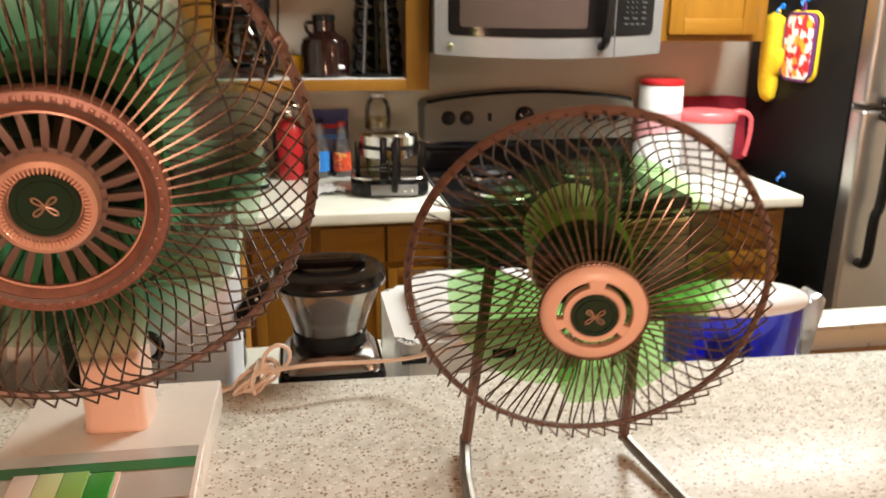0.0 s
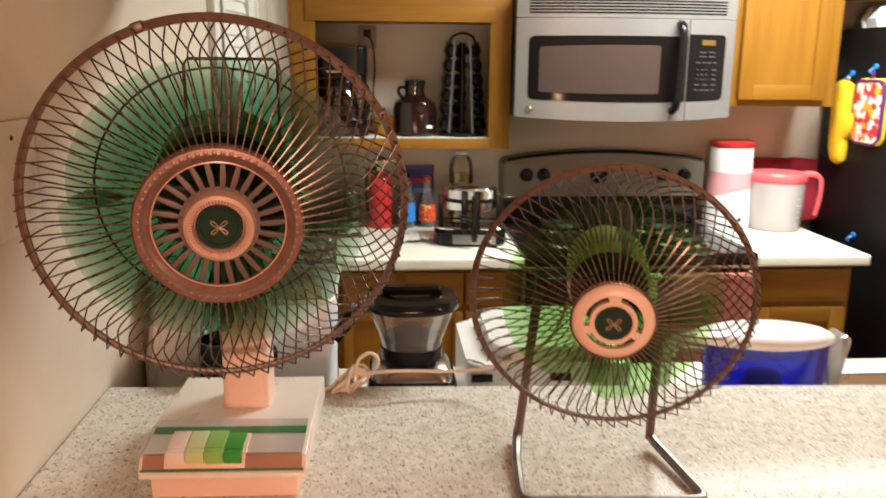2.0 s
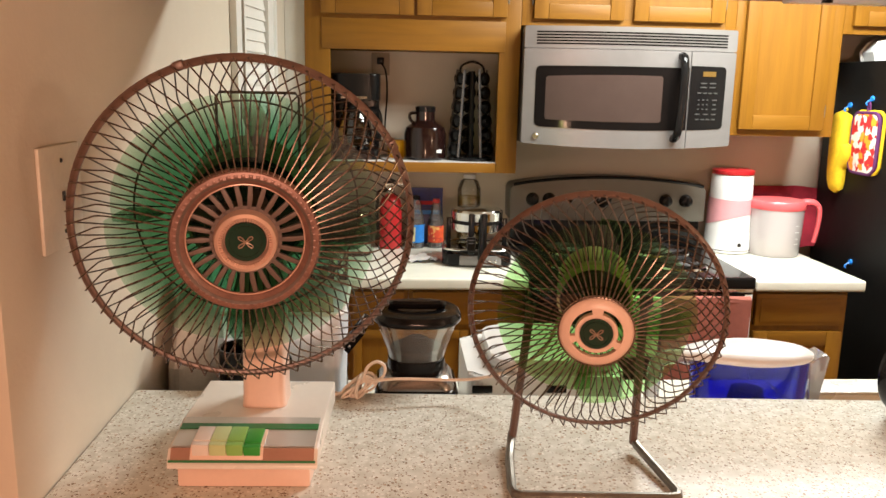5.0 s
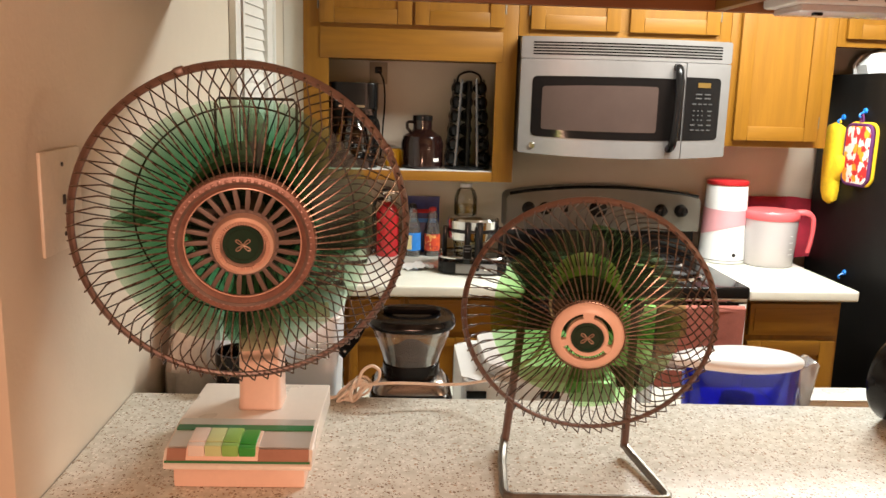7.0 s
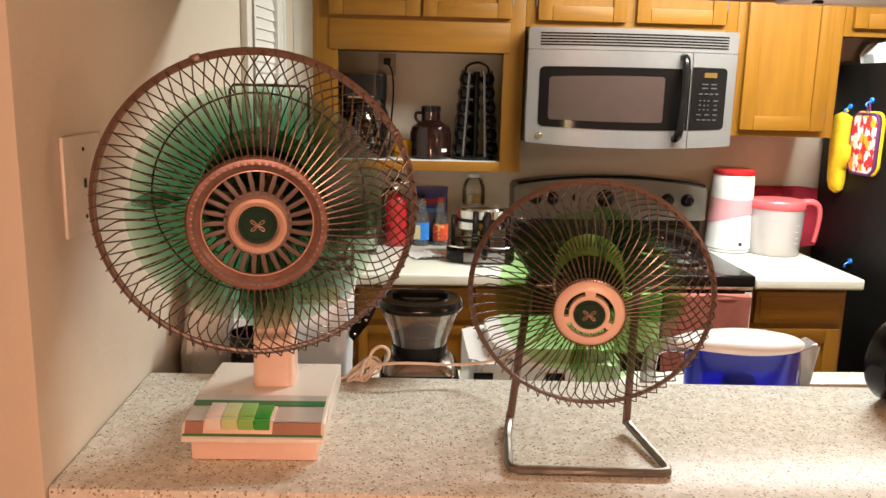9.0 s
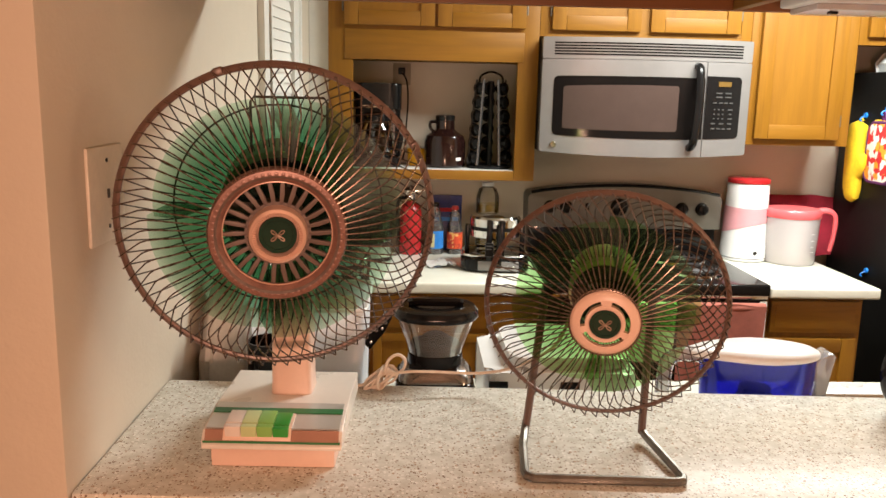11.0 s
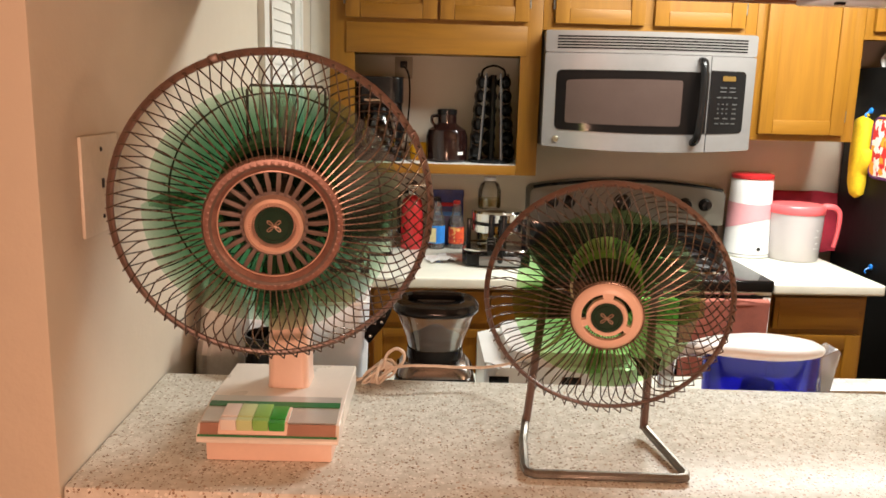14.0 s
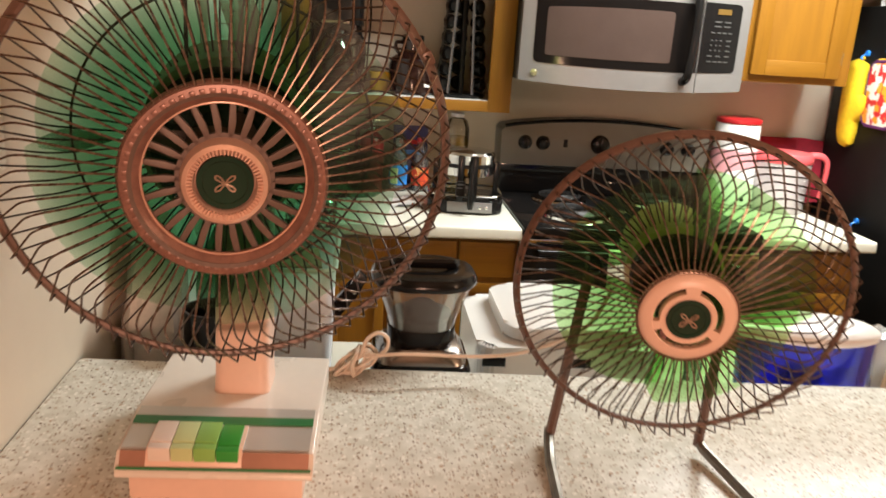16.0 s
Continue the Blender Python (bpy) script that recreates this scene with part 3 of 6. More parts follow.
# ---- cabinets ----
def cabinet_door(parent, x0, x1, z0, z1, y, name="door", hinge=0):
    """A framed panel door facing -y: panel, two stiles, two rails, hinges."""
    w, h = x1 - x0, z1 - z0
    s = 0.052 if min(w, h) > 0.2 else 0.03
    d = part(name, box(s - 0.004, w - s + 0.004, 0.009, 0.017, s - 0.004, h - s + 0.004), OAK_Z, parent, "", pose(x0, y, z0))
    for a in (0, w - s):
        part("stile", box(a, a + s, 0, 0.02, 0, h, 0.004), OAK_Z, d)
    for a in (0, h - s):
        part("rail", box(s + 0.0003, w - s - 0.0003, 0.0006, 0.0194, a, a + s, 0.003), OAK_X, d)
    if hinge:
        hx = w + 0.004 if hinge > 0 else -0.004
        for z in (0.07, h - 0.07):
            part("hinge", lathe([(0, -0.022), (0.004, -0.022), (0.004, 0.022), (0, 0.022)], 10), STAND, d, "small bronze hinge", pose(hx, 0.012, z))
    return d


def frame_and_body(parent, x0, x1, z0, z1, openings, depth_to=BACK - 0.002, face=FACE, stile=0.04, rails=(0.05, 0.05)):
    """Face frame with stiles at x0, x1 and the given inner ones, and side, top and bottom boards behind."""
    part("stile", box(x0, x0 + stile, face, face + 0.019, z0, z1, 0.002), OAK_Z, parent)
    part("stile", box(x1 - stile, x1, face, face + 0.019, z0, z1, 0.002), OAK_Z, parent)
    for a, b in openings:
        part("stile", box(a, b, face + 0.0005, face + 0.0185, z0 + rails[0], z1 - rails[1]), OAK_Z, parent)
    part("rail", box(x0 + stile, x1 - stile, face + 0.0005, face + 0.0185, z0, z0 + rails[0]), OAK_X, parent)
    part("rail", box(x0 + stile, x1 - stile, face + 0.0005, face + 0.0185, z1 - rails[1], z1), OAK_X, parent)
    for a, b in ((x0 + 0.001, x0 + 0.017), (x1 - 0.017, x1 - 0.001)):
        part("side_panel", box(a, b, face + 0.0195, depth_to, z0 + 0.002, z1), OAK_Y, parent)


TOP = 2.149
# left unit: two doors above an open nook
nook = thing("wall_cabinet", pose(0, 0, 0), "honey oak wall cabinet with an open shelf nook", "cabinet", "wall cabinets")
NX0, NX1 = -0.245, 0.523
part("stile", box(NX0, -0.155, FACE, FACE + 0.019, 1.222, TOP, 0.002), OAK_Z, nook)
part("stile", box(0.447, NX1, FACE, FACE + 0.019, 1.222, TOP, 0.002), OAK_Z, nook)
part("rail", box(-0.1549, 0.4469, FACE + 0.0005, FACE + 0.0185, 1.656, TOP), OAK_X, nook, "wide oak rail over the nook")
part("shelf", box(-0.1549, 0.4469, FACE, BACK - 0.002, 1.222, 1.258, 0.003), OAK_X, nook, "oak shelf front of the nook")
part("shelf_top", box(-0.22, 0.505, FACE + 0.006, BACK - 0.003, 1.2585, 1.2605), WHITE, nook, "white shelf lining")
part("side_panel", box(NX0 + 0.001, NX0 + 0.017, FACE + 0.0195, BACK - 0.002, 1.224, TOP), OAK_Y, nook)
part("side_panel", box(NX1 - 0.017, NX1 - 0.001, FACE + 0.0195, BACK - 0.002, 1.224, TOP), OAK_Y, nook)
part("ceiling_panel", box(NX0 + 0.018, NX1 - 0.018, FACE + 0.0195, BACK - 0.002, 1.66, 1.675), OAK_X, nook)
part("applied_board", box(-0.185, 0.468, FACE - 0.0055, FACE - 0.0005, 1.656, 1.762, 0.002), OAK_X, nook, "wide oak board above the nook")
cabinet_door(nook, -0.187, 0.140, 1.776, 2.12, FACE - 0.0206, hinge=-1)
cabinet_door(nook, 0.150, 0.470, 1.776, 2.12, FACE - 0.0206, hinge=1)

over = thing("wall_cabinet", pose(0, 0, 0), "short honey oak wall cabinet above the microwave", "cabinet", "wall cabinets")
frame_and_body(over, NX1 + 0.001, 1.306, 1.752, TOP, [(0.885, 0.93)], rails=(0.03, 0.05))
cabinet_door(over, 0.565, 0.890, 1.775, 2.12, FACE - 0.0206, hinge=-1)
cabinet_door(over, 0.925, 1.257, 1.775, 2.12, FACE - 0.0206, hinge=1)

tall = thing("wall_cabinet", pose(0, 0, 0), "tall honey oak wall cabinet with one panel door", "cabinet", "wall cabinets")
frame_and_body(tall, 1.307, 1.708, 1.376, TOP, [], rails=(0.04, 0.05))
part("bottom_panel", box(1.325, 1.69, FACE + 0.0195, BACK - 0.002, 1.39, 1.402), OAK_X, tall)
cabinet_door(tall, 1.341, 1.662, 1.400, 2.12, FACE - 0.0206, hinge=1)

above_fridge = thing("wall_cabinet", pose(0, 0, 0), "short honey oak wall cabinet above the refrigerator", "cabinet", "wall cabinets")
frame_and_body(above_fridge, 1.709, 2.62, 1.750, TOP, [(2.14, 2.18)], rails=(0.03, 0.05))
part("bottom_panel", box(1.73, 2.60, FACE + 0.0195, BACK - 0.002, 1.765, 1.777), OAK_X, above_fridge)
cabinet_door(above_fridge, 1.737, 2.145, 1.778, 2.12, FACE - 0.0206)
cabinet_door(above_fridge, 2.175, 2.58, 1.778, 2.12, FACE - 0.0206)

# cabinet hung over the bar, seen from below
hung = thing("hanging_cabinet", pose(0, 0, 0), "oak cabinet hung above the bar, seen from below", "cabinet")
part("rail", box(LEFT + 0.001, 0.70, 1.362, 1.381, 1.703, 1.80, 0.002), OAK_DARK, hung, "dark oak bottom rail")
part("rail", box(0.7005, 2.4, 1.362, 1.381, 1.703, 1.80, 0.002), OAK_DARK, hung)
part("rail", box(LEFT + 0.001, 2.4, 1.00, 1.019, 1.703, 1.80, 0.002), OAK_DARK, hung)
part("partition", box(0.675, 0.697, 1.0195, 1.3615, 1.704, 1.80, 0.002), OAK_Y, hung)
part("underside", box(LEFT + 0.002, 2.4, 1.0195, 1.3615, 1.745, 1.757), OAK_X, hung)
part("body", box(LEFT + 0.001, 2.4, 1.0, 1.381, 1.8005, CEIL - 0.002), OAK_X, hung)
under = thing("under_cabinet_light", pose(0, 0, 0), "white under-cabinet light fixture, switched off", "light fixture")
part("housing", box(0.715, 1.35, 1.13, 1.25, 1.695, 1.744, 0.006), WHITE, under)
part("lens", box(0.73, 1.33, 1.14, 1.24, 1.684, 1.6948, 0.004), FROST, under)
part("switch", box(0.76, 0.775, 1.155, 1.165, 1.679, 1.6838, 0.001), BLACK, under)
for x in (0.80, 0.86, 0.93):
    part("clip", box(x, x + 0.014, 1.1255, 1.1295, 1.70, 1.715, 0.001), STAND, under)

# lamp on the kitchen ceiling
lampbox = thing("ceiling_light", pose(KITCHEN_LAMP[0], KITCHEN_LAMP[1], CEIL), "long white kitchen ceiling light box", "ceiling light")
part("housing", box(-0.60, 0.60, -0.20, 0.20, -0.125, -0.0005, 0.006), WHITE, lampbox)
part("diffuser", box(-0.57, 0.57, -0.18, 0.18, -0.172, -0.1255, 0.012, 3), DIFFUSER, lampbox)

# far worktops and base cabinets
RX0, RX1 = 0.528, 1.290             # range
CF = 2.42                           # front edge of the far worktop


def worktop(name, x0, x1, label):
    t = thing(name, pose(0, 0, 0), label, "counter")
    part("top", box(x0, x1, CF, BACK - 0.002, DECK - 0.038, DECK, 0.008, 3), LAMINATE, t)


worktop("worktop", LEFT + 0.002, RX0 - 0.004, "cream laminate worktop along the back wall")
worktop("worktop", RX1 + 0.004, 1.678, "cream laminate worktop beside the range")


def base_unit(x0, x1, fronts, label):
    u = thing("base_cabinet", pose(0, 0, 0), label, "cabinet", "base cabinets")
    part("body", box(x0, x1, CF + 0.070, BACK - 0.003, 0.10, DECK - 0.039), OAK_Z, u)
    part("face_frame", box(x0, x1, CF + 0.050, CF + 0.0695, 0.10, DECK - 0.039, 0.001), OAK_Z, u)
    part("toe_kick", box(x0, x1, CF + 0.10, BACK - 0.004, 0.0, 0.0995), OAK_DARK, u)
    for a, b in fronts:
        dr = part("drawer_front", box(a, b, CF + 0.030, CF + 0.0495, 0.748, 0.862, 0.005), OAK_X, u)
        part("field", box(a + 0.016, b - 0.016, CF + 0.0275, CF + 0.0299, 0.764, 0.846, 0.001), OAK_X, dr)
        cabinet_door(u, a, b, 0.13, 0.728, CF + 0.0295)
    return u


base_unit(-0.077, 0.125, [(-0.058, 0.112)], "honey oak base cabinet with drawer and door")
base_unit(0.126, RX0 - 0.006, [(0.140, 0.33), (0.338, 0.51)], "honey oak base cabinet with drawers and doors")
base_unit(RX1 + 0.006, 1.645, [(1.315, 1.628)], "honey oak base cabinet beside the range")
corner = thing("base_cabinet", pose(0, 0, 0), "light oak end panel of the corner base cabinet", "cabinet", "base cabinets")
part("end_panel", box(-0.164, -0.0775, CF + 0.02, BACK - 0.003, 0.0, DECK - 0.039, 0.002), oak("light oak", "z", (0.60, 0.33, 0.08), (0.45, 0.22, 0.05)), corner)
part("body", box(LEFT + 0.003, -0.1645, CF + 0.06, BACK - 0.003, 0.0, DECK - 0.039), WHITE, corner, "white panel front")

# ---- range ----
stove = thing("range", pose(0, 0, 0), "electric range with black cooktop and silver backguard", "range")
part("body", box(RX0, RX1, CF + 0.045, BACK - 0.05, 0.02, 0.885, 0.003), WHITE, stove, "pale grey side panels")
part("cooktop", box(RX0 - 0.002, RX1 + 0.002, CF - 0.005, BACK - 0.06, 0.8855, 0.925, 0.008, 3), BLACK_GLASS, stove, "black enamel cooktop")
part("front_trim", box(RX0 + 0.004, RX1 - 0.004, CF + 0.0, CF + 0.012, 0.872, 0.885, 0.002), CHROME, stove)
part("door", box(RX0 + 0.004, RX1 - 0.004, CF + 0.005, CF + 0.0445, 0.22, 0.870, 0.006), BLACK_GLASS, stove, "black glass oven door")
part("edge_trim", box(RX1 - 0.03, RX1 - 0.0045, CF + 0.001, CF + 0.0045, 0.22, 0.866, 0.001), TRIM_WHITE, stove)
part("drawer", box(RX0 + 0.004, RX1 - 0.004, CF + 0.005, CF + 0.0445, 0.03, 0.21, 0.006), BLACK, stove)
part("handle", tube(smooth_path([(RX0 + 0.05, CF + 0.01, 0.850), (RX0 + 0.055, CF - 0.035, 0.855), (RX0 + 0.10, CF - 0.045, 0.855), (RX1 - 0.09, CF - 0.045, 0.855), (RX1 - 0.045, CF - 0.035, 0.855), (RX1 - 0.04, CF + 0.01, 0.850)], 5), 0.011, 10), BLACK, stove, "black oven door handle")


def coil(cx, cy, r):
    pts = [(cx + (0.022 + (r - 0.022) * k / 90) * math.cos(k * 0.28), cy + (0.022 + (r - 0.022) * k / 90) * math.sin(k * 0.28), 0.943) for k in range(91)]
    part("burner", tube(pts, 0.0045, 5), IRON, stove, "dark coil burner")
    part("drip_pan", lathe([(r + 0.024, 0.9255), (r + 0.021, 0.933), (r + 0.015, 0.934), (r + 0.004, 0.931), (r * 0.5, 0.9285), (0.01, 0.928), (0.0, 0.928)], 36), CHROME, stove, "chrome drip pan", pose(cx, cy, 0))


coil(0.73, 2.60, 0.095)
coil(1.09, 2.60, 0.075)
coil(0.73, 2.84, 0.075)
coil(1.09, 2.84, 0.095)
part("back_riser", box(RX0 + 0.004, RX1 - 0.004, 2.955, BACK - 0.01, 0.9255, 1.045, 0.004), BLACK_GLASS, stove, "black glass riser")
arch = [(RX0 - 0.004, 1.03), (RX0 - 0.006, 1.150)]
for k in range(15):
    u = k / 14
    arch.append((RX0 + 0.006 + (RX1 - RX0 - 0.012) * u, 1.166 + 0.032 * math.sin(math.pi * u) ** 0.8))
arch += [(RX1 + 0.006, 1.150), (RX1 + 0.004, 1.03)]
guard = part("backguard", prism(arch, 2.925, BACK - 0.012, "y", 0.006), BACKGUARD, stove, "silver control panel with arched top")
part("top_trim", tube([(x, 2.93, z + 0.001) for x, z in arch[2:-2]], 0.007, 6), BLACK, guard, "dark top edge")
for x in (0.61, 0.675, 1.135, 1.215):
    k = part("knob", lathe([(0, 0.030), (0.012, 0.030), (0.019, 0.026), (0.024, 0.006), (0.026, 0.0), (0, 0)], 24), BLACK, guard, "black control knob", pose(x, 2.9245, 1.112, 90, 0, 0))
    part("grip", box(-0.004, 0.004, -0.018, 0.018, 0.0302, 0.036, 0.002), BLACK, k)
kd = part("dial", lathe([(0, 0.024), (0.022, 0.024), (0.030, 0.02), (0.035, 0.0), (0, 0)], 28), BLACK, guard, "large black dial", pose(0.885, 2.9245, 1.115, 90, 0, 0))
part("grip", box(-0.005, 0.005, -0.024, 0.024, 0.0242, 0.033, 0.002), BLACK, kd)
part("clock", box(0.750, 0.765, 2.922, 2.9248, 1.10, 1.128, 0.001), BLACK_GLASS, guard)

# ---- microwave ----
MX0, MX1, MZ0, MZ1, MY = 0.527, 1.287, 1.336, 1.747, 2.735
mw = thing("microwave", pose(0, 0, 0), "stainless over-the-range microwave with black handle", "microwave")


BOW = 0.052


def face_y(x):
    """Front of the bowed door at x."""
    return MY - BOW * (1 - (2 * (x - MX0) / (MX1 - MX0) - 1) ** 2)


def bowed(x0, x1, z0, z1, lift=0.0, thick=0.03, sag=0.0, rise=0.0, corner=0.0, n=18, corners="lr"):
    """A panel that bows outwards with the oven's front; its lower edge sags, its upper edge rises, its corners are round."""
    bm = bmesh.new()
    us = [0.0, 0.004, 0.010, 0.018, 0.03, 0.05] if corner else [0.0]
    us = us + [0.06 + 0.88 * k / n for k in range(n + 1)] + [1 - u for u in reversed(us)]
    cols = []
    for u in us:
        x = x0 + (x1 - x0) * u
        v = (x - MX0) / (MX1 - MX0)
        arc = 1 - (2 * v - 1) ** 2
        d, cut = min((x - x0) if "l" in corners else 9, (x1 - x) if "r" in corners else 9), 0.0
        if corner and d < corner:
            cut = corner - math.sqrt(max(0.0, corner ** 2 - (corner - d) ** 2))
        lo, hi = z0 - sag * arc + cut, z1 + rise * arc - cut
        y = face_y(x) - lift
        cols.append([bm.verts.new(p) for p in ((x, y, lo), (x, y, hi), (x, y + thick, hi), (x, y + thick, lo))])
    for a, b in zip(cols, cols[1:]):
        for k in range(4):
            bm.faces.new((a[k], b[k], b[(k + 1) % 4], a[(k + 1) % 4]))
    bm.faces.new(cols[0])
    bm.faces.new(list(reversed(cols[-1])))
    return bm


part("case", box(MX0 + 0.003, MX1 - 0.003, MY + 0.0305, BACK - 0.002, MZ0 + 0.004, MZ1 + 0.002, 0.004), STEEL_DARK, mw, "dark steel case")
part("filler_strip", box(MX1 - 0.002, 1.3065, MY + 0.08, BACK - 0.003, MZ0 + 0.006, MZ1 - 0.002), BLACK, mw)
grille = part("vent_panel", bowed(MX0, MX1, 1.672, MZ1, corner=0.006), STEEL, mw, "stainless vent panel")
for i in range(5):
    z = 1.685 + 0.0098 * i
    part("vent_slot", bowed(MX0 + 0.04, MX1 - 0.04, z, z + 0.0052, 0.0012, 0.01), BLACK, grille, "dark vent slot")
DX = 1.112
door = part("door", bowed(MX0, DX - 0.0015, MZ0 + 0.006, 1.6702, sag=0.013, corner=0.006, corners="l"), STEEL, mw, "stainless door")
part("window_surround", bowed(MX0 + 0.041, DX - 0.004, 1.404, 1.611, 0.0016, 0.01, 0.010, 0.003, 0.018, corners="l"), DOOR_GLASS, door, "black glass door window")
part("window_mesh", bowed(MX0 + 0.076, DX - 0.100, 1.429, 1.572, 0.0028, 0.008, 0.007, 0.012, 0.010), MESH_GLASS, door, "brown meshed window")
hy = face_y(1.075)
part("handle", tube(smooth_path([(1.078, hy + 0.004, 1.652), (1.079, hy - 0.022, 1.640), (1.075, hy - 0.040, 1.56), (1.072, hy - 0.042, 1.48), (1.068, hy - 0.030, 1.385), (1.066, hy + 0.002, 1.368)], 6), 0.0145, 12, False, 1.2), BLACK, door, "curved black handle")
part("badge", lathe([(0, 0.004), (0.007, 0.004), (0.008, 0.0025), (0.011, 0.0025), (0.012, 0.001), (0.012, -0.004)], 20), CHROME, door, "round silver badge", pose(0.575, face_y(0.575) - 0.0015, 1.368, 90, 0, -10))
ctl = part("control_panel", bowed(DX + 0.0015, MX1, MZ0 + 0.006, 1.6702, sag=0.013, corner=0.006, corners="r"), STEEL, mw, "stainless control side")
pad = part("keypad", bowed(DX + 0.002, MX1 - 0.036, 1.404, 1.619, 0.0016, 0.01, 0.010, 0.003, 0.016, corners="r"), BLACK_GLASS, ctl, "black keypad")


def on_panel(x, z, w, h, material, name, parent):
    u = (x - MX0) / (MX1 - MX0)
    y = face_y(x)
    slope = math.degrees(math.atan(BOW * 4 * (2 * u - 1) / (MX1 - MX0)))
    return part(name, box(-w / 2, w / 2, -0.0035, 0.0, -h / 2, h / 2), material, parent, "", pose(x, y - 0.0006, z, 0, 0, slope))


on_panel(1.184, 1.594, 0.050, 0.017, AMBER, "display", pad)
for z, xs, w in ((1.566, (1.165, 1.200), 0.024), (1.552, (1.165, 1.200), 0.024), (1.532, (1.150, 1.172, 1.192, 1.213), 0.014), (1.508, (1.150, 1.167, 1.183), 0.006), (1.492, (1.150, 1.167, 1.183), 0.006), (1.476, (1.150, 1.167, 1.183), 0.006), (1.508, (1.212,), 0.018), (1.492, (1.212,), 0.012), (1.476, (1.212,), 0.016), (1.458, (1.148, 1.180, 1.212), 0.018), (1.440, (1.148, 1.170, 1.190, 1.212), 0.014)):
    for x in xs:
        on_panel(x, z - 0.004, w, 0.0045, MARK, "key_mark", pad)

# ---- refrigerator ----
FX, FTOP = 1.80, 1.655
fridge = thing("refrigerator", pose(0, 0, 0), "black-sided refrigerator with stainless doors", "refrigerator")
part("case", box(FX, 2.62, 2.44, 3.04, 0.03, FTOP, 0.006), BLACK_TEX, fridge, "black textured case")
for z0, z1 in ((0.06, 1.190), (1.205, FTOP)):
    d = part("door", box(FX + 0.001, 2.62, 2.365, 2.4345, z0, z1, 0.014, 4), STEEL_Z, fridge, "stainless door")
    if z0 < 1:
        pts = [(FX + 0.06, 2.362, 0.70), (FX + 0.055, 2.318, 0.72), (FX + 0.055, 2.312, 0.86), (FX + 0.067, 2.310, 0.92), (FX + 0.067, 2.312, 1.14), (FX + 0.067, 2.362, 1.175)]
    else:
        pts = [(FX + 0.067, 2.362, 1.215), (FX + 0.067, 2.312, 1.24), (FX + 0.067, 2.308, 1.40), (FX + 0.067, 2.312, 1.58), (FX + 0.067, 2.362, 1.62)]
    part("handle", tube(smooth_path(pts, 6), 0.016, 10), BLACK, d, "long black handle")
part("gasket", box(FX + 0.012, 2.61, 2.4346, 2.4399, 0.07, FTOP - 0.01), surface("grey gasket", (0.25, 0.24, 0.23), 0.6), fridge)


